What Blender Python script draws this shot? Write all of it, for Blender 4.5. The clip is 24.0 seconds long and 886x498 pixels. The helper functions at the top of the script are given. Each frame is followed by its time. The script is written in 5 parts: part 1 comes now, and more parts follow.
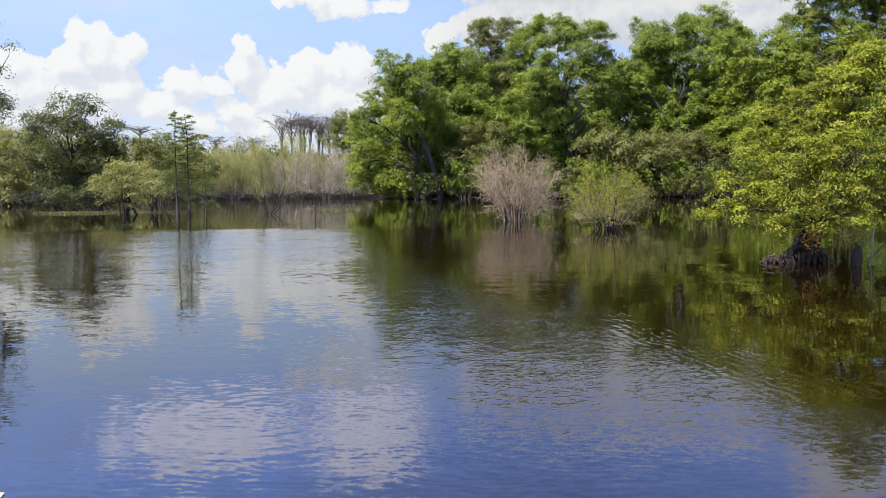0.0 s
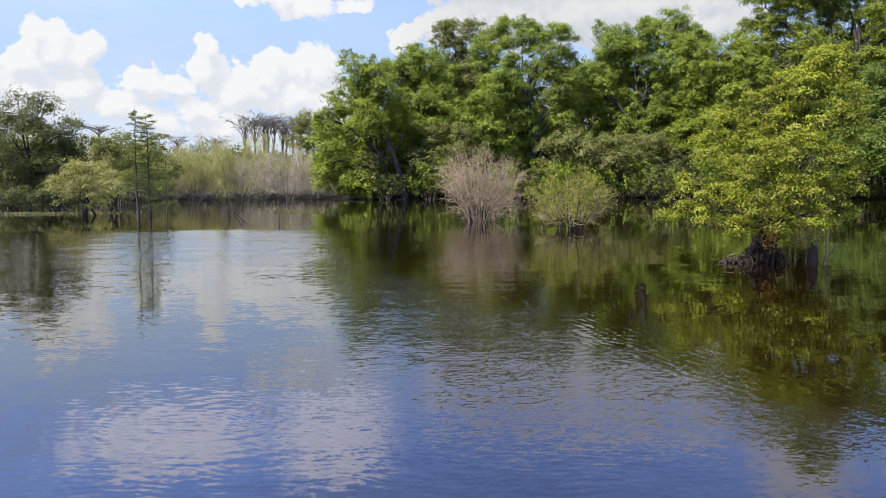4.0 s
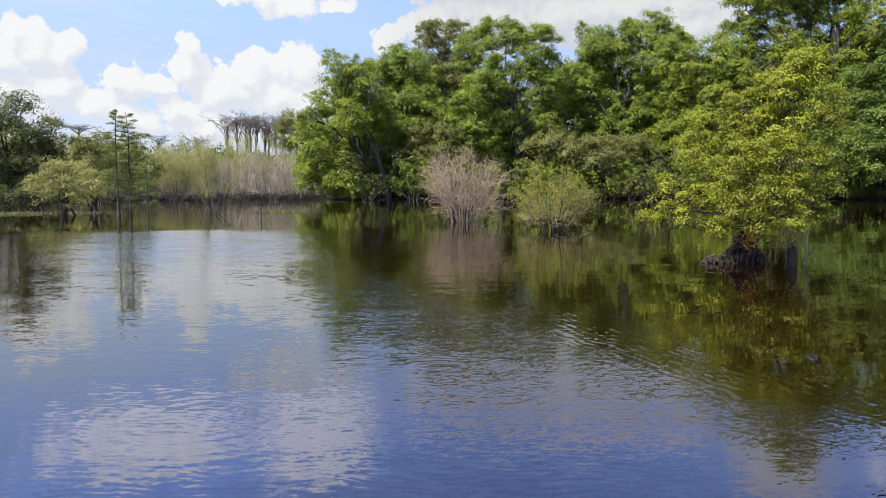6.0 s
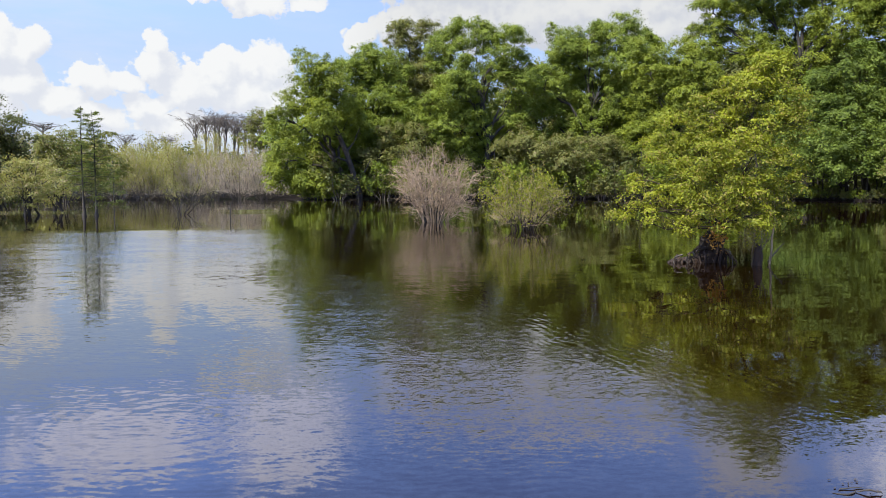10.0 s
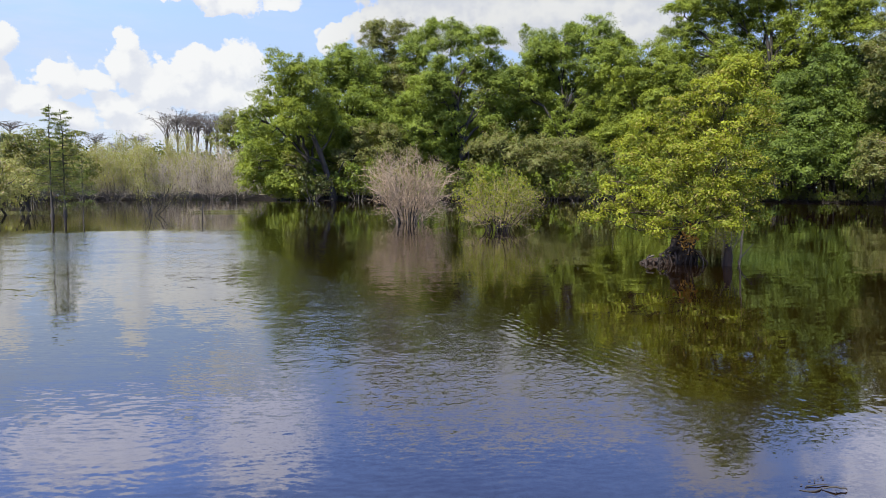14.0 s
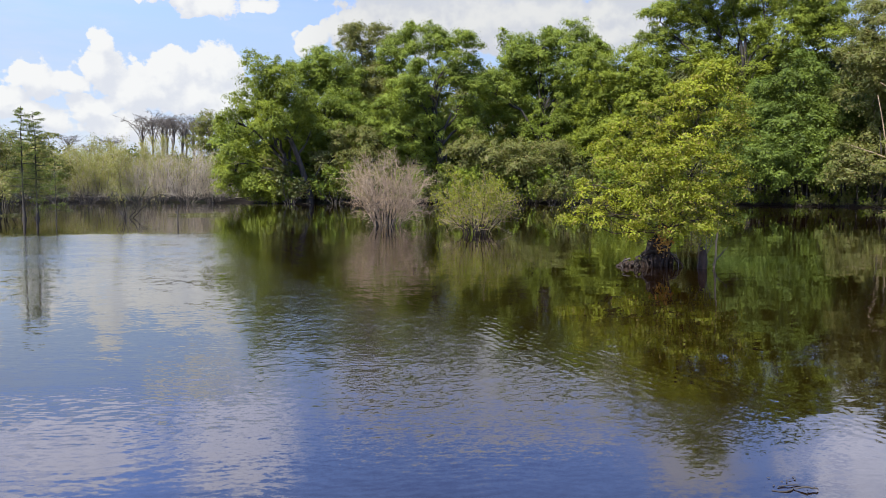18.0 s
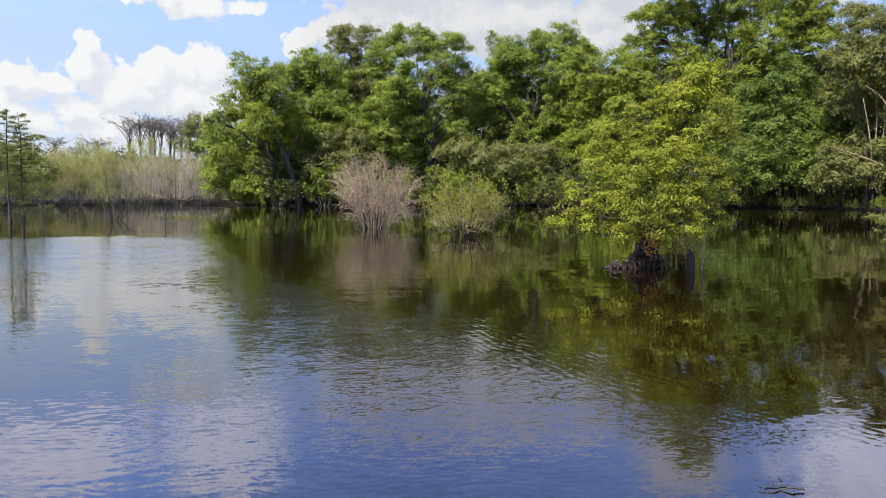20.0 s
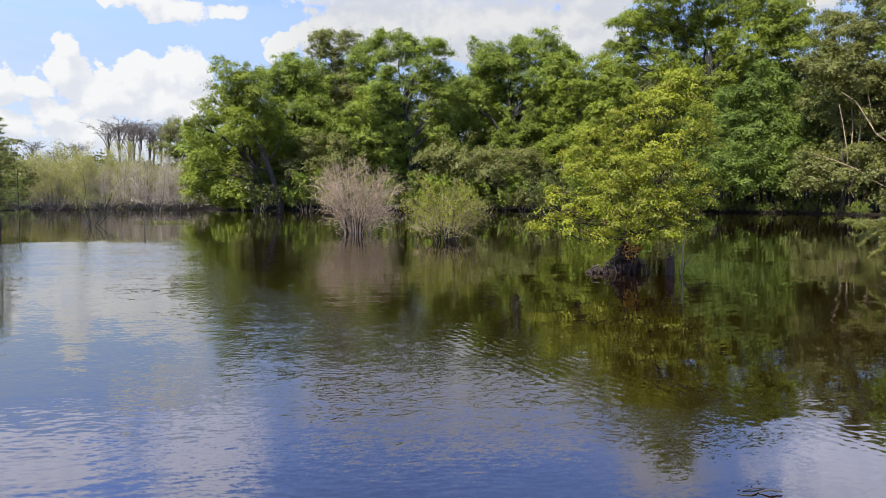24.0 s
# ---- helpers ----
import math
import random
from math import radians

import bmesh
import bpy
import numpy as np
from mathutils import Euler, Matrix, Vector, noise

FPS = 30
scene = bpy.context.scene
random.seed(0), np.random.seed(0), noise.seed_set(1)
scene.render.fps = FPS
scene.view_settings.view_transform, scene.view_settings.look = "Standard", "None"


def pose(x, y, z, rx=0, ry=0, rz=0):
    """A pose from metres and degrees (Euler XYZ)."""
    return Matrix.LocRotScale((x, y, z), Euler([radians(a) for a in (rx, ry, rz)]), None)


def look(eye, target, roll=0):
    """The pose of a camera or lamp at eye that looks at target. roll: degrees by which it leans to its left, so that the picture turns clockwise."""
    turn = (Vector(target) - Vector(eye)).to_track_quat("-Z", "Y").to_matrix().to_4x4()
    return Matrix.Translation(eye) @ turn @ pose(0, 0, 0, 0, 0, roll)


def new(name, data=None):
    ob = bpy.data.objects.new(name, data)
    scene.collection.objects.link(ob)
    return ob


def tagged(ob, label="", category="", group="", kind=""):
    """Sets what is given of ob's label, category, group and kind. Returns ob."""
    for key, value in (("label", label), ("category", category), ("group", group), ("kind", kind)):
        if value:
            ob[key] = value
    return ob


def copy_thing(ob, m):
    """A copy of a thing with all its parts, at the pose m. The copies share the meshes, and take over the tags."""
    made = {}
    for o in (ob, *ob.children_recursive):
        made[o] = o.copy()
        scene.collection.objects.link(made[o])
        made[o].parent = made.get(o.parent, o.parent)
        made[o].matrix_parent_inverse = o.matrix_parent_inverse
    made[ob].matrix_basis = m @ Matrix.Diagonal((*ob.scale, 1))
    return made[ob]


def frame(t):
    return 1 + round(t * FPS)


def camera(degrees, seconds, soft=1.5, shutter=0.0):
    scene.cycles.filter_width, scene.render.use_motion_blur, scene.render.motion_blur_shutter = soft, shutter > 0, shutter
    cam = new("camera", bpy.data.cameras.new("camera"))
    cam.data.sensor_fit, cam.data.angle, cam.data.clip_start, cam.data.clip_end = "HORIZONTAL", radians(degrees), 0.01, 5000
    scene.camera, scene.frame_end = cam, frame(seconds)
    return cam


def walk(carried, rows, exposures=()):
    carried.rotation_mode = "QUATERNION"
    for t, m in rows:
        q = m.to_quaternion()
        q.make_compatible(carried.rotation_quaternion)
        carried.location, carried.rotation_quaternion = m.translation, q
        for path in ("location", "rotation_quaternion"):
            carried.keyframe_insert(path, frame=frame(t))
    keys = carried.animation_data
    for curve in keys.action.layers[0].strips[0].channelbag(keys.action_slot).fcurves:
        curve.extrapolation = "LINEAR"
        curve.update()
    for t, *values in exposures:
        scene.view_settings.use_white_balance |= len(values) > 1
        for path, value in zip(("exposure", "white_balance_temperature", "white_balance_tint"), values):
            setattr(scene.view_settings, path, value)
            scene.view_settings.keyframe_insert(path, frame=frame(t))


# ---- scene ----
# ---- camera: a slow turn to the right from one stand ----
cam = camera(59.43, 24.0, 0.5)
EYE = 1.5
TURN = [  # seconds, degrees turned right, pitch, roll
    (0, 0.000, -4.620, 0.000),
    (0.5, 0.232, -4.616, -0.003),
    (1, 0.331, -4.614, 0.006),
    (1.5, 0.578, -4.620, 0.015),
    (2, 0.963, -4.615, 0.006),
    (2.5, 1.346, -4.606, 0.005),
    (4.5, 2.859, -4.555, 0.099),
    (5, 3.074, -4.553, 0.094),
    (5.5, 3.458, -4.543, 0.140),
    (6, 3.811, -4.536, 0.195),
    (6.5, 4.100, -4.522, 0.206),
    (7, 4.357, -4.499, 0.217),
    (7.5, 4.666, -4.497, 0.224),
    (8, 4.947, -4.526, 0.248),
    (8.5, 5.191, -4.526, 0.286),
    (9, 5.359, -4.528, 0.291),
    (9.5, 5.639, -4.522, 0.290),
    (10, 5.940, -4.524, 0.315),
    (10.5, 6.227, -4.518, 0.331),
    (11, 6.497, -4.535, 0.337),
    (11.5, 6.753, -4.509, 0.366),
    (13.5, 7.593, -4.473, 0.443),
    (14, 7.839, -4.450, 0.463),
    (14.5, 8.044, -4.436, 0.453),
    (15, 8.270, -4.388, 0.496),
    (15.5, 8.496, -4.329, 0.535),
    (16, 8.715, -4.310, 0.505),
    (16.5, 8.930, -4.283, 0.515),
    (17, 9.046, -4.265, 0.531),
    (17.5, 9.270, -4.244, 0.535),
    (18, 9.461, -4.201, 0.555),
    (18.5, 9.659, -4.165, 0.551),
    (20.5, 10.413, -3.995, 0.588),
    (21, 10.523, -3.977, 0.609),
    (21.5, 10.702, -3.924, 0.570),
    (22, 10.888, -3.875, 0.588),
    (22.5, 11.081, -3.826, 0.590),
    (23, 11.241, -3.775, 0.554),
    (23.5, 11.429, -3.715, 0.567),
    (24, 11.606, -3.654, 0.555),
]
walk(cam, [(t, pose(0, 0, EYE, 0, 0.5, 0) @ pose(0.0025 * t, 0, 0, 90 + p, 0, -yaw) @ pose(0, 0, 0, 0, 0, r)) for t, yaw, p, r in TURN],
     [(0.0, 1.0), (24.0, 1.0)])

# ---- sky and sun ----
SUN_AZ, SUN_EL = -130.0, 54.0          # degrees to the right of straight ahead; above the horizon


class Nodes:
    """Short hand for node trees."""

    def __init__(self, tree):
        self.t = tree
        tree.nodes.clear()

    def add(self, kind, **sets):
        n = self.t.nodes.new(kind)
        for k, v in sets.items():
            if k == "op":
                n.operation = v
            elif k == "mode":
                n.blend_type = v
            elif k == "data":
                n.data_type = v
        return n

    def put(self, socket, v):
        if isinstance(v, bpy.types.NodeSocket):
            self.t.links.new(v, socket)
        elif v is not None:
            socket.default_value = v

    def m(self, op, a, b=None, c=None, clamp=False):
        n = self.add("ShaderNodeMath", op=op)
        n.use_clamp = clamp
        for s, v in zip(n.inputs, (a, b, c)):
            self.put(s, v)
        return n.outputs[0]

    def v(self, op, a, b=None, scale=None):
        n = self.add("ShaderNodeVectorMath", op=op)
        self.put(n.inputs[0], a)
        if b is not None:
            self.put(n.inputs[1], b)
        if scale is not None:
            self.put(n.inputs["Scale"], scale)
        return n.outputs["Value"] if op in ("LENGTH", "DOT_PRODUCT", "DISTANCE") else n.outputs[0]

    def noise(self, vec, scale, detail=3.0, rough=0.5, out="Fac", distort=0.0):
        n = self.add("ShaderNodeTexNoise")
        self.put(n.inputs["Vector"], vec)
        n.inputs["Scale"].default_value = scale
        n.inputs["Detail"].default_value = detail
        n.inputs["Roughness"].default_value = rough
        n.inputs["Distortion"].default_value = distort
        return n.outputs[out]

    def ramp(self, x, lo, hi, a=0.0, b=1.0):
        n = self.add("ShaderNodeMapRange")
        n.interpolation_type = "SMOOTHSTEP"
        self.put(n.inputs[0], x)
        for i, v in zip((1, 2, 3, 4), (lo, hi, a, b)):
            self.put(n.inputs[i], v)
        return n.outputs[0]

    def mix(self, f, a, b, mode="MIX"):
        n = self.add("ShaderNodeMix", data="RGBA", mode=mode)
        self.put(n.inputs[0], f)
        self.put(n.inputs[6], a)
        self.put(n.inputs[7], b)
        return n.outputs[2]

    def xyz(self, vec):
        n = self.add("ShaderNodeSeparateXYZ")
        self.put(n.inputs[0], vec)
        return n.outputs

    def vec(self, x, y, z):
        n = self.add("ShaderNodeCombineXYZ")
        for s, v in zip(n.inputs, (x, y, z)):
            self.put(s, v)
        return n.outputs[0]


# cumulus heaps: azimuth, elevation and half sizes in degrees
HEAPS_LEFT = [
    (-23.6, 9.2, 2.3, 1.8), (-22.1, 9.1, 1.6, 1.6), (-25.4, 8.1, 1.7, 1.3), (-28.1, 6.7, 2.9, 2.1),
    (-28.9, 8.1, 1.7, 1.3), (-24.8, 5.6, 3.1, 1.9), (-27.5, 4.8, 3.3, 1.5), (-22.3, 7.0, 1.7, 1.7),
    (-14.1, 9.9, 1.2, 1.2), (-14.1, 8.6, 1.8, 1.6), (-11.9, 6.9, 3.3, 1.7), (-9.9, 7.9, 2.1, 1.7),
    (-6.4, 8.7, 2.1, 1.8), (-7.9, 6.9, 2.9, 1.9), (-14.6, 5.9, 2.5, 0.9), (-12.3, 4.3, 3.8, 1.2),
    (-5.9, 6.2, 2.1, 2.5), (-18.2, 7.1, 1.8, 1.3), (-20.3, 5.6, 2.0, 1.2), (-16.3, 7.2, 1.5, 0.8),
]
HEAPS_RIGHT = [
    (-18.1, 4.6, 2.5, 0.9), (-7.4, 12.8, 2.7, 0.9), (-10.5, 13.1, 1.5, 0.5), (-4.1, 13.0, 1.7, 0.6),
    (2.0, 11.1, 1.5, 1.4), (3.6, 12.0, 2.1, 1.4), (7.3, 12.1, 3.8, 2.5), (12.0, 12.1, 4.6, 2.7),
    (16.6, 12.1, 4.6, 1.9), (21.4, 11.1, 3.8, 2.1), (-0.1, 10.5, 1.3, 0.8), (16.3, 12.5, 5.4, 1.9),
    (21.5, 12.7, 2.3, 1.5), (36.7, 13.0, 1.7, 1.0),
]
HEAPS_HIGH = [
    (-17.0, 16.8, 7.0, 2.6), (-5.6, 17.2, 4.8, 3.6), (41.0, 17.5, 7.0, 5.0), (30.0, 26.0, 6.0, 2.5), (27.5, 18.8, 4.0, 2.0), (7.0, 15.0, 7.0, 2.6), (15.0, 15.4, 7.0, 2.6), (22.0, 15.0, 6.0, 2.4),
    (-48.0, 14.0, 9.0, 5.0), (-80.0, 20.0, 14.0, 7.0), (70.0, 17.0, 13.0, 7.0), (105.0, 24.0, 15.0, 8.0), (150.0, 18.0, 16.0, 7.0), (-140.0, 22.0, 16.0, 8.0),
]


def cloud_field():
    """A node group: the height of the cloud heaps over the sky, at an azimuth and elevation in degrees."""
    g = bpy.data.node_groups.new("cloud_field", "ShaderNodeTree")
    g.interface.new_socket("Place", in_out="INPUT", socket_type="NodeSocketVector")
    g.interface.new_socket("Field", in_out="OUTPUT", socket_type="NodeSocketFloat")
    n = Nodes(g)
    i, o = n.add("NodeGroupInput"), n.add("NodeGroupOutput")
    p = i.outputs[0]
    warp = n.v("SUBTRACT", n.noise(p, 0.35, 3.0, 0.55, "Color"), (0.5, 0.5, 0.5))
    q = n.v("ADD", p, n.v("SCALE", warp, scale=3.0))
    best = None
    for az, el, ra, re in HEAPS_LEFT + HEAPS_RIGHT + HEAPS_HIGH:
        d = n.v("LENGTH", n.v("MULTIPLY", n.v("SUBTRACT", q, (az, el, 0)), (1 / ra, 1 / re, 0)))
        f = n.m("SUBTRACT", 1.0, d)
        best = f if best is None else n.m("SMOOTH_MAX", best, f, 0.15)
    puffs = n.m("SUBTRACT", n.noise(p, 0.7, 6.0, 0.6), 0.5)
    n.put(o.inputs[0], n.m("ADD", best, n.m("MULTIPLY", puffs, 1.5)))
    return g


world = bpy.data.worlds.new("sky")
scene.world = world
world.use_nodes = True
w = Nodes(world.node_tree)
sky = w.add("ShaderNodeTexSky")
sky.sky_type, sky.sun_disc = "NISHITA", False
sky.sun_elevation, sky.sun_rotation = radians(SUN_EL), radians(SUN_AZ)
sky.air_density, sky.dust_density, sky.ozone_density = 1.0, 0.4, 2.6
way = w.add("ShaderNodeTexCoord").outputs["Generated"]
wx, wy, wz = w.xyz(way)
az = w.m("MULTIPLY", w.m("ARCTAN2", wx, wy), 57.2958)
el = w.m("MULTIPLY", w.m("ARCSINE", wz), 57.2958)
place = w.vec(az, el, 0.0)
field = cloud_field()
here, sunward = w.add("ShaderNodeGroup"), w.add("ShaderNodeGroup")
here.node_tree = sunward.node_tree = field
w.put(here.inputs[0], place)
w.put(sunward.inputs[0], w.v("ADD", place, (-0.5, 1.1, 0.0)))
thin = w.ramp(el, 12.5, 15.5)
crisp, soft_edge = w.ramp(here.outputs[0], -0.02, 0.17), w.ramp(here.outputs[0], -0.3, 0.5)
body = w.m("ADD", w.m("MULTIPLY", crisp, w.m("SUBTRACT", 1.0, thin)), w.m("MULTIPLY", soft_edge, thin))
lit = w.ramp(w.m("SUBTRACT", here.outputs[0], sunward.outputs[0]), -0.45, 0.5)
wisp = w.m("MULTIPLY", w.ramp(w.noise(w.v("MULTIPLY", place, (0.05, 0.16, 0.0)), 1.0, 5.0, 0.6), 0.38, 0.75), w.m("MULTIPLY", w.ramp(el, 12.0, 20.0, 0.75, 0.4), w.ramp(az, -22.0, 4.0, 1.0, 0.3)))      # cirrus thins out to the right
haze = w.ramp(el, 9.0, 18.0, 0.9, 0.0)
SKY, CLOUD = 0.13, 1.0
blue = w.v("MULTIPLY", sky.outputs[0], (SKY * 0.95, SKY * 0.98, SKY * 1.38))
blue = w.v("SCALE", blue, scale=w.m("MULTIPLY", w.ramp(el, 13.0, 20.0, 1.0, 1.6), w.ramp(az, -22.0, 8.0, 1.0, 0.66)))      # brightened above the view for the water's reflection; dimmed by hand to the right
pale = w.mix(w.m("MAXIMUM", wisp, haze), blue, (0.258, 0.340, 0.468, 1))
streak = w.m("MULTIPLY", w.ramp(w.noise(w.v("MULTIPLY", place, (0.07, 0.3, 0.0)), 1.0, 6.0, 0.6), 0.42, 0.72), w.m("MULTIPLY", w.ramp(el, 26.0, 14.0, 0.0, 0.6), w.ramp(az, -22.0, 4.0, 1.0, 0.35)))
pale = w.mix(streak, pale, (0.335, 0.38, 0.46, 1))
pale = w.mix(w.ramp(el, 8.5, 3.0, 0.0, 0.75), pale, (0.385, 0.415, 0.455, 1))      # milky air low down
heap = w.mix(lit, (0.375, 0.392, 0.430, 1), (0.462, 0.468, 0.472, 1))
heap = w.v("SCALE", heap, scale=w.ramp(az, -4.0, 4.0, 1.0, 0.86))      # the bank over the wood is duller: its shade is this azimuth ramp
high = w.v("SCALE", w.v("MULTIPLY", heap, (1.64, 1.68, 2.12)), scale=w.m("MAXIMUM", w.ramp(az, -4.0, 6.0, 1.0, 0.66), w.ramp(az, 31.0, 36.0, 0.66, 1.2)))
heap = w.mix(w.ramp(el, 13.0, 16.5), heap, high)     # clouds above the view are boosted here to brighten their reflection in the water
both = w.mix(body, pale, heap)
bg = w.add("ShaderNodeBackground")
w.put(bg.inputs[0], both)
bg.inputs[1].default_value = CLOUD
w.put(w.add("ShaderNodeOutputWorld").inputs[0], bg.outputs[0])

lamp = bpy.data.lights.new("sun", "SUN")
lamp.energy, lamp.angle, lamp.color = 4.9, radians(0.6), (1.0, 0.95, 0.86)
sun = new("sun", lamp)
sa, se = radians(SUN_AZ), radians(SUN_EL)
sun.matrix_world = look((0, 0, 0), (-math.sin(sa) * math.cos(se), -math.cos(sa) * math.cos(se), -math.sin(se)))
sun.location = (0, 0, 60)


# ---- materials ----
def material(name):
    mat = bpy.data.materials.new(name)
    mat.use_nodes = True
    n = Nodes(mat.node_tree)
    return mat, n, n.add("ShaderNodeOutputMaterial").inputs[0]


def leaf_material(name, dark, light, third=None, see=0.36, rough=0.5):
    """Leaves: the colour differs from leaf to leaf and from spray to spray; some sunlight shines through."""
    mat, n, out = material(name)
    geo = n.add("ShaderNodeNewGeometry")
    r = geo.outputs["Random Per Island"]
    big = n.ramp(n.noise(geo.outputs["Position"], 0.45, 4.0, 0.6), 0.35, 0.65)
    f = n.m("ADD", n.m("MULTIPLY", r, 0.5), n.m("MULTIPLY", big, 0.5), clamp=True)
    c = n.mix(f, (*dark, 1), (*light, 1))
    if third:
        c = n.mix(n.ramp(n.m("FRACT", n.m("MULTIPLY", r, 7.31)), 0.82, 0.9), c, (*third, 1))
    p = n.add("ShaderNodeBsdfPrincipled")
    n.put(p.inputs["Base Color"], c)
    p.inputs["Roughness"].default_value = rough
    p.inputs["Specular IOR Level"].default_value = 0.18
    tr = n.add("ShaderNodeBsdfTranslucent")
    n.put(tr.inputs[0], n.mix(1.0, c, (1.25, 1.2, 0.45, 1), "MULTIPLY"))
    mx = n.add("ShaderNodeMixShader")
    mx.inputs[0].default_value = see
    n.put(mx.inputs[1], p.outputs[0])
    n.put(mx.inputs[2], tr.outputs[0])
    n.put(out, mx.outputs[0])
    return mat


def bark_material(name, dark, light, scale=6.0, lichen=None):
    mat, n, out = material(name)
    geo = n.add("ShaderNodeNewGeometry")
    pos = geo.outputs["Position"]
    tall = n.v("MULTIPLY", pos, (1.0, 1.0, 0.25))
    grain = n.noise(tall, scale, 5.0, 0.6)
    stain = n.noise(pos, 0.8, 3.0)
    c = n.mix(n.ramp(n.m("ADD", n.m("MULTIPLY", grain, 0.6), n.m("MULTIPLY", stain, 0.4)), 0.33, 0.66), (*dark, 1), (*light, 1))
    if lichen:
        c = n.mix(n.ramp(n.noise(pos, 2.2, 4.0), 0.56, 0.66), c, (*lichen, 1))
    p = n.add("ShaderNodeBsdfPrincipled")
    n.put(p.inputs["Base Color"], c)
    p.inputs["Roughness"].default_value = 0.85
    b = n.add("ShaderNodeBump")
    b.inputs["Strength"].default_value = 0.6
    b.inputs["Distance"].default_value = 0.03
    n.put(b.inputs["Height"], grain)
    n.put(p.inputs["Normal"], b.outputs[0])
    n.put(out, p.outputs[0])
    return mat


def ground_material():
    mat, n, out = material("leaf_litter")
    pos = n.add("ShaderNodeNewGeometry").outputs["Position"]
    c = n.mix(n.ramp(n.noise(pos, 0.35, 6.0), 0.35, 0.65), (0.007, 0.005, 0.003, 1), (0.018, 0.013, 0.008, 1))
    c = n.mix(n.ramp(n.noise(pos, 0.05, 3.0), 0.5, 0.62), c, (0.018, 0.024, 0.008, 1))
    p = n.add("ShaderNodeBsdfPrincipled")
    n.put(p.inputs["Base Color"], c)
    p.inputs["Roughness"].default_value = 0.9
    p.inputs["Specular IOR Level"].default_value = 0.1
    n.put(out, p.outputs[0])
    return mat


def water_material():
    """Brown bog water. Small wind waves tilt the surface; ruffled and calm patches lie side by side."""
    mat, n, out = material("water")
    pos = n.add("ShaderNodeNewGeometry").outputs["Position"]
    half = (0.5, 0.5, 0.5)

    def tilt(stretch, scale, detail, k):
        c = n.noise(n.v("MULTIPLY", pos, stretch), scale, detail, 0.55, "Color")
        return n.v("MULTIPLY", n.v("SUBTRACT", c, half), k)

    px, py, _ = n.xyz(pos)
    # ruffled water in front of a line from the middle of the lake to the near right
    side = n.m("ADD", n.m("MULTIPLY", px, 1.10), n.m("MULTIPLY", py, 0.357))
    edge = n.m("ADD", side, n.m("MULTIPLY", n.m("SUBTRACT", n.noise(pos, 0.35, 3.0), 0.5), 2.4))
    edge = n.m("ADD", edge, n.m("MULTIPLY", n.m("SUBTRACT", n.noise(n.v("MULTIPLY", pos, (0.6, 1.6, 1.0)), 1.7, 4.0, 0.6), 0.5), 1.8))
    near = n.m("MULTIPLY", n.m("MULTIPLY", n.ramp(edge, 5.2, 4.2), n.ramp(py, 3.7, 4.8, 0.25, 1.0)), n.ramp(n.m("ADD", n.m("MULTIPLY", px, 1.0), n.m("MULTIPLY", py, 0.1)), -1.0, 1.2))
    patch = n.ramp(n.noise(n.v("MULTIPLY", pos, (0.6, 1.0, 1.0)), 0.16, 3.0), 0.40, 0.66)
    lee = n.ramp(n.m("ADD", px, n.m("MULTIPLY", py, -0.12)), -0.5, 3.0, 1.0, 0.2)      # calm in the lee of the wood
    still = n.ramp(py, 20.0, 30.0, 1.0, 0.3)      # and before the thicket
    ruffle = n.m("MAXIMUM", n.m("MULTIPLY", near, 0.9), n.m("MULTIPLY", n.m("MULTIPLY", patch, 0.2), n.m("MULTIPLY", lee, still)))
    calm = n.v("ADD", tilt((0.5, 1.0, 1.0), 9.0, 2.0, (0.03, 0.06, 0.0)), tilt((0.6, 1.0, 1.0), 26.0, 1.0, (0.03, 0.055, 0.0)))
    swell = tilt((0.35, 1.0, 1.0), 2.6, 1.0, (0.012, 0.024, 0.0))
    chop = n.v("ADD", n.v("ADD", tilt((0.5, 1.0, 1.0), 13.0, 1.0, (0.04, 0.06, 0.0)), tilt((0.6, 1.0, 1.0), 32.0, 1.0, (0.09, 0.15, 0.0))), tilt((0.8, 1.0, 1.0), 75.0, 1.0, (0.12, 0.18, 0.0)))
    gust = n.ramp(n.noise(n.v("MULTIPLY", pos, (0.5, 1.0, 1.0)), 0.7, 2.0), 0.35, 0.65, 0.45, 1.25)      # some waves run stronger than others
    calmness = n.m("MULTIPLY", n.m("MULTIPLY", gust, still), n.m("ADD", 0.22, n.m("MULTIPLY", lee, 0.78)))
    t = n.v("ADD", n.v("ADD", n.v("SCALE", calm, scale=calmness), n.v("SCALE", swell, scale=still)), n.v("SCALE", chop, scale=n.m("ADD", n.m("MULTIPLY", ruffle, 0.7), n.m("MULTIPLY", n.m("MULTIPLY", lee, still), 0.06))))
    # a breeze ruffles the open side up to a line before the thicket; the facets that face the shore show most
    brink = n.m("ADD", py, n.m("MULTIPLY", n.m("SUBTRACT", n.noise(n.v("MULTIPLY", pos, (0.25, 1.0, 1.0)), 1.0, 5.0, 0.65), 0.5), 5.0))
    breeze = n.m("MULTIPLY", n.m("MULTIPLY", n.ramp(brink, 29.2, 26.8), n.ramp(py, 11.0, 20.0)), n.m("MULTIPLY", n.ramp(n.m("ADD", px, n.m("MULTIPLY", py, 0.1)), 0.8, -1.0), n.ramp(n.m("ADD", px, n.m("MULTIPLY", py, 0.33)), -3.0, 1.0, 0.5, 1.0)))
    streaks = n.ramp(n.noise(n.v("MULTIPLY", pos, (0.3, 1.0, 1.0)), 1.3, 4.0), 0.25, 0.7, 0.45, 1.0)
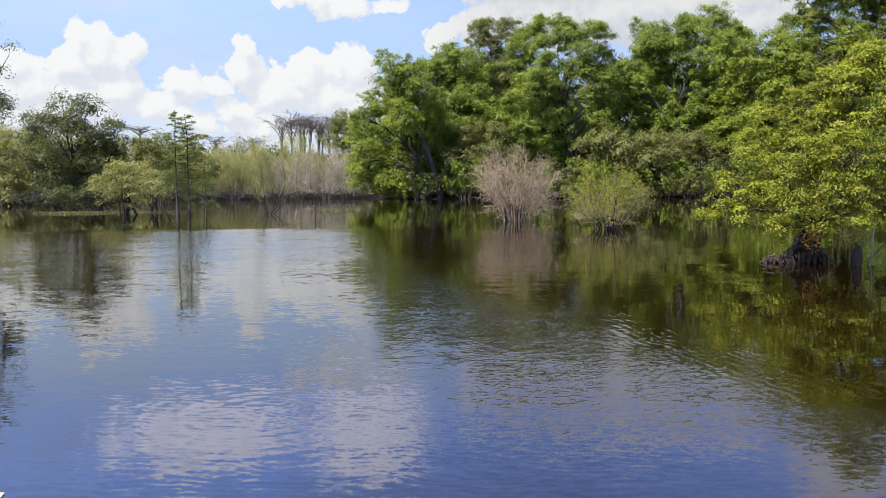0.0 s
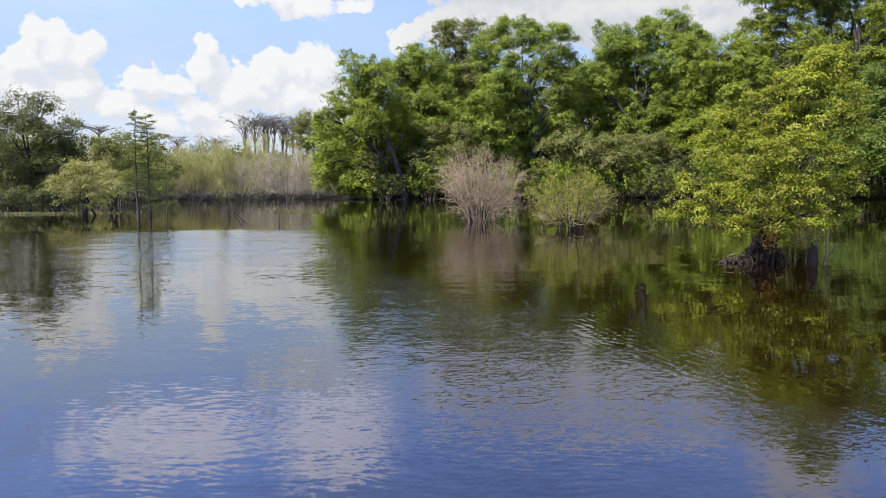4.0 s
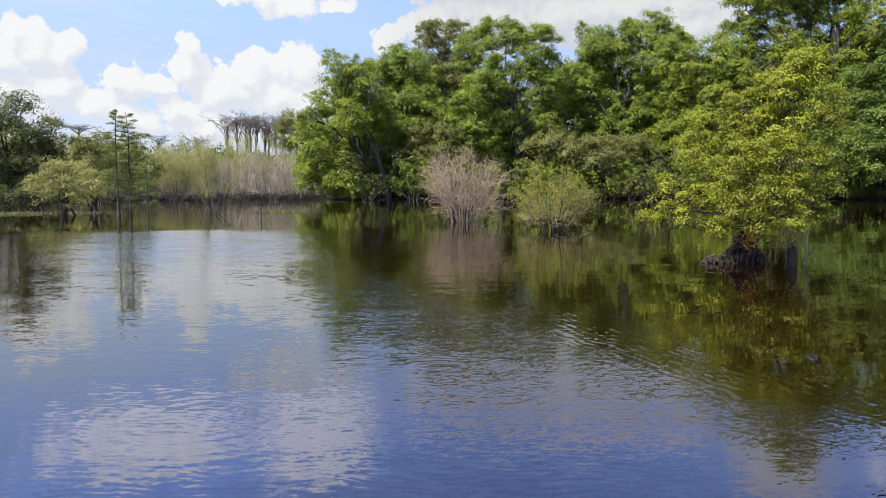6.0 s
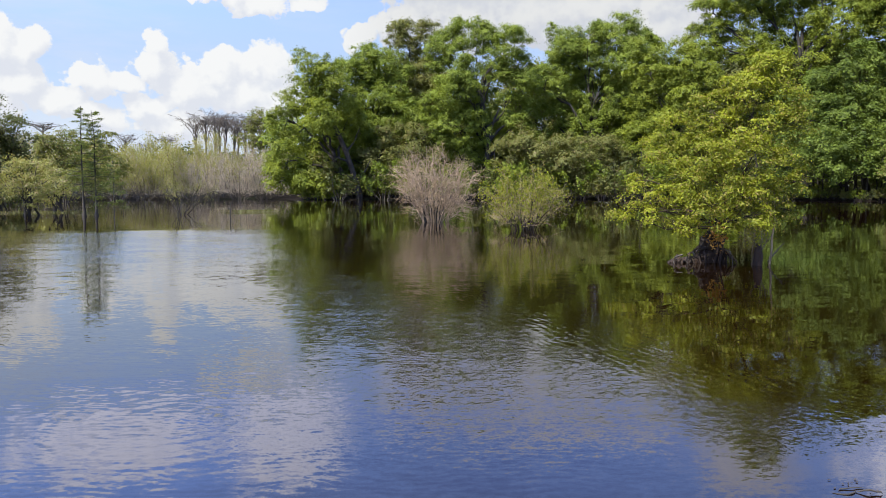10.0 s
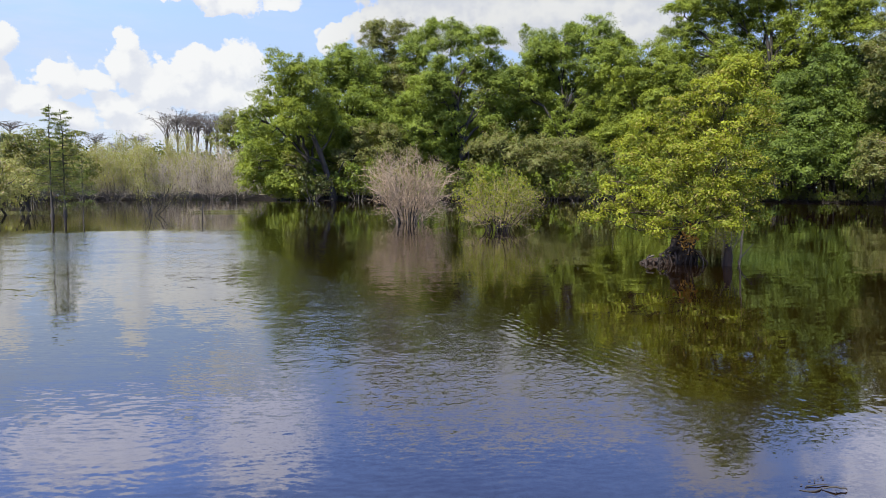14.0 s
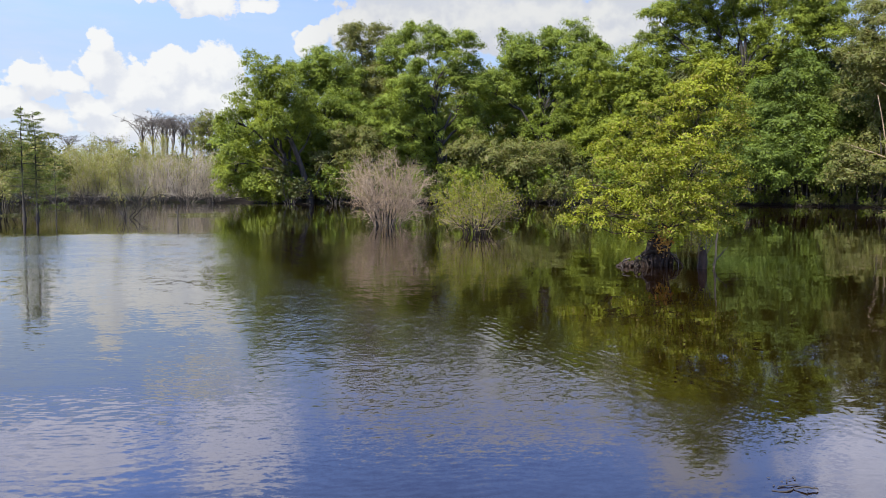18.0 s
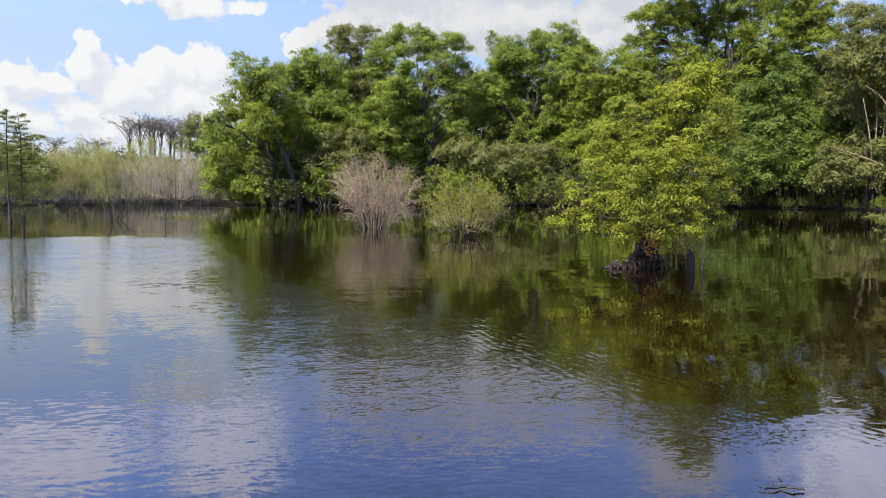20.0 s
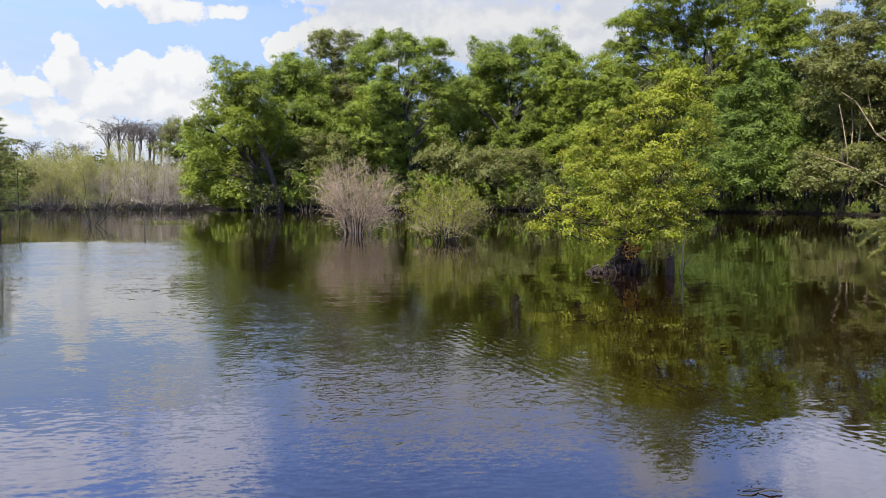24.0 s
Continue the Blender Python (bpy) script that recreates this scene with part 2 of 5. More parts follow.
    t = n.v("ADD", t, n.v("SCALE", n.v("ADD", chop, (0.0, -0.05, 0.0)), scale=n.m("MULTIPLY", breeze, streaks)))
    # a train of low waves along that line
    train = n.m("MULTIPLY", n.ramp(n.m("ABSOLUTE", n.m("SUBTRACT", edge, 4.9)), 0.9, 0.2), n.m("MULTIPLY", n.ramp(py, 14.0, 10.0), n.ramp(py, 4.2, 6.5, 0.3, 1.0)))
    phase = n.m("ADD", n.m("MULTIPLY", side, 46.0), n.m("MULTIPLY", n.noise(pos, 0.9, 4.0, 0.6), 34.0))
    t = n.v("ADD", t, n.v("SCALE", (0.91, 0.42, 0.0), scale=n.m("MULTIPLY", n.m("SINE", phase), n.m("MULTIPLY", train, 0.016))))
    # long low crests across the open water
    crest = n.m("SINE", n.m("ADD", n.m("ADD", n.m("MULTIPLY", py, 84.0), n.m("MULTIPLY", px, 12.0)), n.m("MULTIPLY", n.noise(n.v("MULTIPLY", pos, (0.8, 1.0, 1.0)), 2.0, 3.0, 0.6), 34.0)))
    t = n.v("ADD", t, n.v("SCALE", (0.15, 1.0, 0.0), scale=n.m("MULTIPLY", crest, n.m("MULTIPLY", n.m("MULTIPLY", gust, n.ramp(py, 13.0, 7.0)), n.m("MULTIPLY", lee, 0.0085)))))
    # faint rings on the calm water
    ring_at = n.v("SUBTRACT", pos, (-1.26, 5.12, 0.0))
    far = n.v("LENGTH", ring_at)
    ring = n.m("MULTIPLY", n.m("SINE", n.m("MULTIPLY", far, 48.0)), n.ramp(far, 1.5, 0.4, 0.0, 0.009))
    t = n.v("ADD", t, n.v("SCALE", n.v("NORMALIZE", ring_at), scale=ring))
    nrm = n.v("NORMALIZE", n.v("ADD", t, (0.0, 0.0, 1.0)))
    c = n.mix(n.ramp(n.noise(pos, 0.12, 3.0), 0.35, 0.65), (0.0050, 0.0020, 0.0003, 1), (0.0078, 0.0032, 0.0005, 1))
    p = n.add("ShaderNodeBsdfPrincipled")
    n.put(p.inputs["Base Color"], c)
    n.put(p.inputs["Roughness"], n.m("ADD", 0.005, n.m("MULTIPLY", ruffle, 0.115)))      # ripples too fine to tell apart
    p.inputs["IOR"].default_value = 1.65
    n.put(p.inputs["Normal"], nrm)
    n.put(out, p.outputs[0])
    return mat


M_WATER = water_material()
M_GROUND = ground_material()
M_OAK = leaf_material("oak_leaves", (0.086, 0.120, 0.018), (0.230, 0.286, 0.036), see=0.28)
M_LIME = leaf_material("fresh_leaves", (0.094, 0.124, 0.015), (0.245, 0.288, 0.030), see=0.28)
M_DEEP = leaf_material("deep_green_leaves", (0.046, 0.072, 0.012), (0.148, 0.198, 0.028), see=0.25)
M_DULL = leaf_material("dull_leaves", (0.088, 0.100, 0.026), (0.215, 0.225, 0.062), (0.170, 0.140, 0.058))
# olive on the left bank; in the wood this darker green paints in shade
M_SHADE = leaf_material("olive_shade_leaves", (0.046, 0.060, 0.016), (0.130, 0.145, 0.044), (0.124, 0.104, 0.048))
M_YELLOW = leaf_material("yellow_green_leaves", (0.050, 0.066, 0.008), (0.345, 0.380, 0.030), (0.280, 0.225, 0.062), see=0.38)
M_WILLOW = leaf_material("willow_leaves", (0.171, 0.180, 0.053), (0.359, 0.352, 0.119), (0.323, 0.246, 0.141))
M_NEEDLE = leaf_material("cypress_needles", (0.054, 0.079, 0.018), (0.171, 0.211, 0.053))
M_SPRAY = leaf_material("pale_cypress_needles", (0.108, 0.141, 0.044), (0.305, 0.326, 0.114), (0.323, 0.229, 0.106))
M_BARK = bark_material("dark_bark", (0.012, 0.010, 0.008), (0.045, 0.037, 0.027))
M_PALE = bark_material("pale_bark", (0.126, 0.106, 0.079), (0.341, 0.299, 0.238))
M_TWIG = bark_material("grey_twigs", (0.140, 0.098, 0.062), (0.430, 0.318, 0.200), 9.0)
M_THICK = bark_material("thicket_twigs", (0.224, 0.180, 0.132), (0.503, 0.431, 0.326), 9.0)
M_GREY = bark_material("grey_bark", (0.045, 0.037, 0.030), (0.135, 0.114, 0.092))
M_STUMP = bark_material("wet_root_bark", (0.008, 0.005, 0.003), (0.042, 0.021, 0.011), 14.0, (0.045, 0.032, 0.014))
M_DEAD = leaf_material("dead_leaves", (0.18, 0.09, 0.02), (0.42, 0.24, 0.06))
M_GRASS = leaf_material("sedge_blades", (0.072, 0.079, 0.026), (0.180, 0.176, 0.062), (0.215, 0.167, 0.088), see=0.25)


# ---- mesh helpers ----
def mesh_of(name, V, F, mat, smooth=False):
    """A mesh from an array of corners and an array of faces with four (or three) corners each."""
    V, F = np.asarray(V, dtype=np.float32), np.asarray(F, dtype=np.int32)
    me = bpy.data.meshes.new(name)
    k = F.shape[1]
    me.vertices.add(len(V))
    me.vertices.foreach_set("co", V.ravel())
    me.loops.add(F.size)
    me.loops.foreach_set("vertex_index", F.ravel())
    me.polygons.add(len(F))
    me.polygons.foreach_set("loop_start", np.arange(0, F.size, k, dtype=np.int32))
    if smooth:
        me.polygons.foreach_set("use_smooth", np.ones(len(F), dtype=bool))
    me.materials.append(mat)
    me.update(calc_edges=True)
    return me


def part(name, pieces, mat, parent, label="", smooth=False):
    """Links pieces, pairs of corners and faces, as one mesh under a thing or a part."""
    V, F, k = [], [], 0
    for v, f in pieces:
        V.append(v)
        F.append(np.asarray(f) + k)
        k += len(v)
    ob = new(name, mesh_of(name, np.concatenate(V), np.concatenate(F), mat, smooth))
    ob.parent = parent
    return tagged(ob, label)


def thing(name, at, label, category, group="", kind=""):
    ob = new(name)
    ob.empty_display_size = 0.3
    ob.location = at
    return tagged(ob, label, category, group, kind)


def tube(path, radii, sides=5):
    """A tapered tube along a path."""
    P = np.asarray(path, dtype=float)
    R = np.asarray(radii, dtype=float)
    T = np.gradient(P, axis=0)
    T /= np.linalg.norm(T, axis=1, keepdims=True) + 1e-9
    ref = np.where(np.abs(T[:, 2:3]) > 0.9, np.array([[1.0, 0, 0]]), np.array([[0, 0, 1.0]]))
    A = np.cross(T, ref)
    A /= np.linalg.norm(A, axis=1, keepdims=True) + 1e-9
    B = np.cross(T, A)
    a = np.linspace(0, 2 * np.pi, sides, endpoint=False)
    V = P[:, None] + R[:, None, None] * (np.cos(a)[None, :, None] * A[:, None] + np.sin(a)[None, :, None] * B[:, None])
    n = len(P)
    i, j = np.meshgrid(np.arange(n - 1), np.arange(sides), indexing="ij")
    j2 = (j + 1) % sides
    F = np.stack([i * sides + j, (i + 1) * sides + j, (i + 1) * sides + j2, i * sides + j2], -1).reshape(-1, 4)
    return V.reshape(-1, 3), F


def bent(a, b, rng, n=6, sag=0.0, wob=0.06):
    """A path from a to b that bends and wavers a little."""
    a, b = np.asarray(a, float), np.asarray(b, float)
    s = np.linspace(0, 1, n)[:, None]
    d = np.linalg.norm(b - a)
    P = a + (b - a) * s
    P += np.sin(np.pi * s) * rng.normal(0, wob * d, 3)
    P[1:-1] += rng.normal(0, wob * d * 0.25, (n - 2, 3))
    P[:, 2] += (np.sin(np.pi * s) * sag * d)[:, 0]
    return P


def leaves(P, N, size, rng, slim=0.55, fold=0.12):
    """Folded diamond leaves at the places P that face N."""
    n = len(P)
    N = N / (np.linalg.norm(N, axis=1, keepdims=True) + 1e-9)
    T = rng.normal(size=(n, 3))
    T -= N * np.sum(T * N, 1, keepdims=True)
    T /= np.linalg.norm(T, axis=1, keepdims=True) + 1e-9
    B = np.cross(N, T)
    L = (size * rng.uniform(0.65, 1.35, n))[:, None]
    V = np.stack([P - T * L / 2, P + B * L * slim / 2 + N * L * fold, P + T * L / 2, P - B * L * slim / 2 + N * L * fold], 1)
    return V.reshape(-1, 3), np.arange(4 * n).reshape(n, 4)


def blades(P, N, size, rng, slim=0.6):
    """Plain pointed leaves at the places P that face N, for crowns far off."""
    n = len(P)
    N = N / (np.linalg.norm(N, axis=1, keepdims=True) + 1e-9)
    T = rng.normal(size=(n, 3))
    T -= N * np.sum(T * N, 1, keepdims=True)
    T /= np.linalg.norm(T, axis=1, keepdims=True) + 1e-9
    B = np.cross(N, T)
    L = (size * rng.uniform(0.65, 1.35, n))[:, None]
    V = np.stack([P - T * L / 2 - B * L * slim / 2, P - T * L / 2 + B * L * slim / 2, P + T * L / 2], 1)
    return V.reshape(-1, 3), np.arange(3 * n).reshape(n, 3)


def crown(lobes, rng, leaf, density=1.0, clump=0.9, per=55, flat=0.6, inner=0.18, shag=0.1, near=False):
    """The leaves of a crown: each lobe carries many small domed sprays of leaves on its skin. Returns the pieces and the sprays' places."""
    C = np.array([l[:3] for l in lobes], float)
    R = np.array([l[3] for l in lobes], float)
    P, N, spots = [], [], []
    for c, r in zip(C, R):
        m = max(6, int(density * (6.6 if r > 1.2 else 5.2) * (r / clump) ** 2))
        D = rng.normal(size=(m, 3))
        D /= np.linalg.norm(D, axis=1, keepdims=True)
        rad = rng.uniform(0.72, 1.08, m)
        rad[rng.random(m) < inner] *= 0.6
        rad[rng.random(m) < shag] *= 1.28
        S = c + D * (r * rad)[:, None] * np.array([1.0, 1.0, 0.88])
        if r > 1.2:      # large lobes swell into heads of foliage with shaded hollows between
            heads = max(9, int(5.2 * r))
            H = rng.normal(size=(heads, 3)) + np.array([0, 0, 0.25])
            H /= np.linalg.norm(H, axis=1, keepdims=True)
            own = rng.integers(heads, size=m)
            up = D.copy()
            flip = rng.random(m) < 0.75
            up[flip, 2] = np.abs(up[flip, 2])
            size = (r * rng.uniform(0.32, 0.52, heads))[own] * rng.uniform(0.7, 1.08, m)
            size[rng.random(m) < shag] *= 1.35
            S = c + (H * r * rng.uniform(0.6, 0.88, (heads, 1)))[own] + up * size[:, None] * np.array([1.0, 1.0, 0.95])
            within = rng.random(m) < 0.21
            S[within] = c + D[within] * (r * rng.uniform(0.3, 0.85, within.sum()))[:, None]
            D = up * 0.75 + H[own] * 0.25
        deep = (np.linalg.norm(S[:, None] - C[None], axis=2) / R[None]).min(1)
        keep = (deep > 0.5) | (rng.random(m) < 0.25)
        S, D = S[keep], D[keep]
        for s, d in zip(S, D):
            k = int(per * rng.uniform(0.5, 1.4))
            cr = clump * rng.uniform(0.55, 1.25)
            o = rng.normal(size=(k, 3)) * 0.5
            o[:, 2] = o[:, 2] * flat * rng.uniform(0.6, 1.2) - 0.35 * (o[:, 0] ** 2 + o[:, 1] ** 2)
            P.append(s + o * cr)
            N.append(d * 0.35 + np.array([0, 0, 0.7]) + o * 0.9 + rng.normal(0, 0.33, (k, 3)))
            spots.append(s)
    P, N = np.concatenate(P), np.concatenate(N)
    return [(leaves if near else blades)(P, N, leaf, rng)], np.array(spots)


def tree(name, at, lobes, label, seed, leaf_mat, bark=None, trunk_r=0.35, leaf=0.225, density=1.5, clump=0.74, per=78, lean=(0.0, 0.0),
         stems=1, group="", category="tree", fork=0.35, twigs=5, flat=0.6, shag=0.1, waver=0.035, near=False):
    """A tree: tapered trunk, a limb to each lobe with side branches, and a crown of leaf sprays. Lobes: x, y, z, radius from the foot."""
    bark = bark or M_BARK
    rng = np.random.default_rng(seed)
    ob = thing(name, at, label, category, group)
    pieces, spots = crown(lobes, rng, leaf, density, clump, per, flat, 0.18, shag, near)
    L = np.array(lobes, float)
    top = L[:, 2].max()
    mid = np.average(L[:, :3], axis=0, weights=L[:, 3] ** 2)
    trunks = []
    for s in range(stems):
        foot = np.array([0, 0, -0.6]) + (rng.normal(0, trunk_r * 2.2, 3) * np.array([1, 1, 0]) if s else 0)
        head = np.array([mid[0] * 0.7 + lean[0], mid[1] * 0.7 + lean[1], min(mid[2] + 0.25 * (top - mid[2]), top * 0.8)])
        if stems > 1:
            head = head + rng.normal(0, 0.12 * top, 3) * np.array([1, 1, 0.3])
        path = bent(foot, head, rng, 9, 0.0, waver)
        s9 = np.linspace(0, 1, 9)
        rad = trunk_r * (1 - 0.72 * s9) * (1 + 0.55 * np.exp(-s9 * 14)) / (1 if stems == 1 else stems ** 0.4)
        part("trunk", [tube(path, rad, 8)], bark, ob, smooth=True)
        trunks.append((path, rad))
    for l in lobes:
        path, rad = trunks[rng.integers(len(trunks))]
        c = np.array(l[:3])
        h = np.clip((c[2] - l[3]) / max(path[-1][2], 0.1) * 0.75, fork, 0.95)
        i = int(round(h * 8))
        a = path[i]
        limb = bent(a, c, rng, 7, 0.05, 0.07)
        r0 = min(rad[i] * 0.75, 0.05 * np.linalg.norm(c - a) + 0.03)
        tubes = [tube(limb, np.linspace(r0, r0 * 0.35, 7), 5)]
        near = spots[np.argsort(np.linalg.norm(spots - c, axis=1))[: 40]]
        for q in near[rng.permutation(len(near))[:twigs]]:
            tubes.append(tube(bent(limb[rng.integers(3, 7)], q, rng, 5, 0.03, 0.08), np.linspace(r0 * 0.4, r0 * 0.1, 5), 4))
        part("limb", tubes, bark, ob, smooth=True)
    tagged(part("crown", pieces, leaf_mat, ob), kind="stuff")
    return ob


def shrub(name, at, label, seed, height, spread, stems, bark, leaf_mat=None, leaf=0.1, leaf_n=0, leaf_from=0.45, stem_r=0.035, twig=8, fine=3,
          group="", category="shrub", bend=0.35, foot=0.25, lift=1.0, thick=1.0, wild=0.45, low=0.85, stem_bark=None):
    """A many-stemmed shrub: stems fan out of one foot, each with twigs and finer twigs; some leaves towards the tips."""
    rng = np.random.default_rng(seed)
    ob = thing(name, at, label, category, group)
    tips = []
    for s in range(stems):
        a = 2 * np.pi * (s + rng.uniform(0, 1)) / stems
        out = np.array([np.cos(a), np.sin(a), 0])
        reach = spread * np.sqrt(rng.uniform(0.02, 1.0))
        h = height * np.sqrt(max(0.08, 1 - (reach / spread) ** 2 * low)) * rng.uniform(0.82, 1.05)
        b = out * foot * rng.uniform(0.2, 1.0)
        s7 = np.linspace(0, 1, 7)
        P = b + out * (reach * s7 ** (1.0 - bend * 0.5))[:, None] + np.array([0, 0, 1]) * (h * s7 ** (1.0 + bend * lift))[:, None]
        P += rng.normal(0, 0.03 * height, (7, 3)) * s7[:, None]
        P[0, 2] = -0.3
        r = stem_r * rng.uniform(0.7, 1.2)
        stem = part("stem", [tube(P, r * (1 - 0.8 * s7), 5)], stem_bark or bark, ob)
        tubes = []
        for _ in range(twig):
            u = rng.uniform(0.25, 0.98)
            i = min(int(u * 6), 5)
            p0 = P[i] + (P[i + 1] - P[i]) * (u * 6 - i)
            d = (P[i + 1] - P[i]) / (np.linalg.norm(P[i + 1] - P[i]) + 1e-9)
            d = d + rng.normal(0, wild, 3) + out * 0.2
            d /= np.linalg.norm(d)
            ln = height * rng.uniform(0.12, 0.32) * (1.15 - 0.5 * u)
            q = bent(p0, p0 + d * ln, rng, 4, 0.04, 0.05)
            q[:, 2] = np.maximum(q[:, 2], 0.03)
            tubes.append(tube(q, np.linspace(r * 0.38, r * 0.16, 4) * thick, 3))
            tips.append(q)
            for _ in range(fine):
                k = rng.integers(1, 4)
                d2 = d + rng.normal(0, wild * 1.1, 3)
                d2 /= np.linalg.norm(d2)
                q2 = np.stack([q[k], q[k] + d2 * ln * 0.3, q[k] + d2 * ln * 0.55 + np.array([0, 0, 0.02])])
                q2[:, 2] = np.maximum(q2[:, 2], 0.03)
                tubes.append(tube(q2, np.array([0.2, 0.14, 0.08]) * r * thick, 3))
                tips.append(q2)
        tagged(part("branchwork", tubes, bark, stem), kind="stuff")
    if leaf_mat and leaf_n:
        A = np.concatenate([t[1:] for t in tips])
        wgt = np.clip(A[:, 2] / height - leaf_from, 0.02, 1)
        pick = rng.choice(len(A), leaf_n, p=wgt / wgt.sum())
        P = A[pick] + rng.normal(0, 0.035 * height, (leaf_n, 3))
        P[:, 2] = np.maximum(P[:, 2], 0.05)
        part("foliage", [blades(P, rng.normal(0, 0.6, (leaf_n, 3)) + np.array([0, 0, 0.6]), leaf, rng)], leaf_mat, ob)
    return ob


def cypress(name, at, label, seed, height, crown_r, bare_to, bark, needle=None, trunk_r=0.2, layers=9, flat_top=0.0, leaf=0.2, per=26, group="", butt=1.6, lean=0.0):
    """A cypress: straight trunk on a swollen foot, level branches, feathery sprays; old ones are flat-topped."""
    rng = np.random.default_rng(seed)
    ob = thing(name, at, label, "cypress", group)
    s9 = np.linspace(0, 1, 10)
    trunk = np.stack([lean * s9, np.zeros(10), -0.5 + (height + 0.4) * s9], 1) + rng.normal(0, 0.006 * height, (10, 3)) * s9[:, None]
    part("trunk", [tube(trunk, trunk_r * (1 - 0.8 * s9) * (1 + butt * np.exp(-s9 * 16)), 8)], bark, ob, smooth=True)
    P, N = [], []
    for i in range(layers):
        u = (i + rng.uniform(0, 1)) / layers
        z = bare_to + (0.97 * height - bare_to) * (1 - (1 - u) ** (1 + flat_top))
        x0 = lean * (z + 0.5) / height
        reach = crown_r * ((0.35 + 0.65 * u) if flat_top else (1.0 - 0.65 * u)) * rng.uniform(0.55, 1.1)
        a = i * 2.4 + rng.uniform(-0.6, 0.6)
        out = np.array([np.cos(a), np.sin(a), 0])
        rise = (0.55 if flat_top else 0.1) * reach * rng.uniform(0.4, 1.2)
        q = bent((x0, 0, z - rise * 0.6), np.array([x0, 0, z + rise * 0.4]) + out * reach, rng, 6, 0.06 if flat_top else -0.04, 0.05)
        r = trunk_r * 0.3
        tubes = [tube(q, np.linspace(r, r * 0.25, 6), 4)]
        for _ in range(7 if flat_top else 5):
            k = rng.integers(2, 6)
            d = out + rng.normal(0, 0.7, 3) * np.array([1, 1, 0.35]) + np.array([0, 0, 0.25 if flat_top else -0.05])
            e = q[k] + d * reach * rng.uniform(0.2, 0.42)
            q2 = bent(q[k], e, rng, 4, 0.0, 0.06)
            tubes.append(tube(q2, np.linspace(r * 0.32, r * 0.12, 4), 3))
            for _ in range(2):
                d3 = d + rng.normal(0, 0.7, 3) * np.array([1, 1, 0.6])
                tubes.append(tube(np.stack([q2[2], q2[2] + d3 * reach * 0.12, q2[2] + d3 * reach * 0.2]), np.array([0.14, 0.1, 0.06]) * r, 3))
            if needle:
                k2 = int(per)
                s = rng.uniform(0.2, 1.1, k2)[:, None]
                P.append(q2[0] + (q2[-1] - q2[0]) * s + rng.normal(0, 0.19 * reach, (k2, 3)) * np.array([1, 1, 0.55]))
                N.append(rng.normal(0, 0.4, (k2, 3)) + np.array([0, 0, 1.0]))
        part("branch", tubes, bark, ob)
    if needle:
        part("foliage", [leaves(np.concatenate(P), np.concatenate(N), leaf, rng, 0.35)], needle, ob)
    return ob


def vase_cypress(name, at, label, seed, height, crown_r, bark, trunk_r, limbs, group=""):
    """An old leafless cypress: bare trunk, limbs that rise steeply and spread into a flat top of fine twigs."""
    rng = np.random.default_rng(seed)
    ob = thing(name, at, label, "cypress", group)
    s9 = np.linspace(0, 1, 10)
    trunk = np.stack([np.zeros(10), np.zeros(10), -0.5 + (0.9 * height + 0.5) * s9], 1) + rng.normal(0, 0.008 * height, (10, 3)) * s9[:, None]
    part("trunk", [tube(trunk, trunk_r * (1 - 0.7 * s9) * (1 + 1.2 * np.exp(-s9 * 16)), 8)], bark, ob, smooth=True)
    for k in range(limbs):
        u = rng.uniform(0.58, 0.97)
        z0 = 0.9 * height * u
        a = k * 2.4 + rng.uniform(-0.5, 0.5)
        out = np.array([math.cos(a), math.sin(a), 0])
        reach = crown_r * rng.uniform(0.35, 1.0)
        z1 = height * (rng.uniform(0.94, 1.02) - 0.05 * (reach / crown_r) ** 2)
        s8 = np.linspace(0, 1, 8)
        P = out * (reach * s8 ** 1.35)[:, None] + np.array([0, 0, 1]) * (z0 + (z1 - z0) * s8 ** 0.68)[:, None] + rng.normal(0, 0.1, (8, 3)) * s8[:, None]
        P[:, :2] += np.array([np.interp(z0, trunk[:, 2], trunk[:, 0]), np.interp(z0, trunk[:, 2], trunk[:, 1])])
        r = trunk_r * 0.26
        tubes = [tube(P, np.linspace(r, r * 0.3, 8), 5)]
        for _ in range(10):
            i = rng.integers(3, 8)
            d = out * 0.5 + rng.normal(0, 0.8, 3) * np.array([1, 1, 0.3]) + np.array([0, 0, 0.2])
            q = bent(P[i], P[i] + d * rng.uniform(0.6, 1.3), rng, 4, 0.03, 0.08)
            tubes.append(tube(q, np.linspace(r * 0.34, r * 0.16, 4), 3))
            for _ in range(3):
                e = d * 0.4 + rng.normal(0, 0.4, 3) * np.array([1, 1, 0.6])
                tubes.append(tube(np.stack([q[2], q[2] + e * 0.6, q[2] + e * 1.1]), np.array([0.2, 0.15, 0.1]) * r, 3))
        part("limb", tubes, bark, ob)
    return ob


# ---- ground and water ----
def shore(a):
    """The lake's edge: its distance at an azimuth in degrees."""
    keys = ((-180, 1.2), (-95, 1.2), (-70, 25), (-45, 78), (-30, 92), (-20, 104), (-8, 102), (-3, 93), (5, 91), (20, 90), (32, 89), (40, 81), (55, 45), (75, 14), (95, 1.2), (180, 1.2))
    r = float(np.interp(a, [k[0] for k in keys], [k[1] for k in keys]))
    return r * (1 + 0.012 * math.sin(a * 0.9) + 0.008 * math.sin(a * 2.3 + 1))


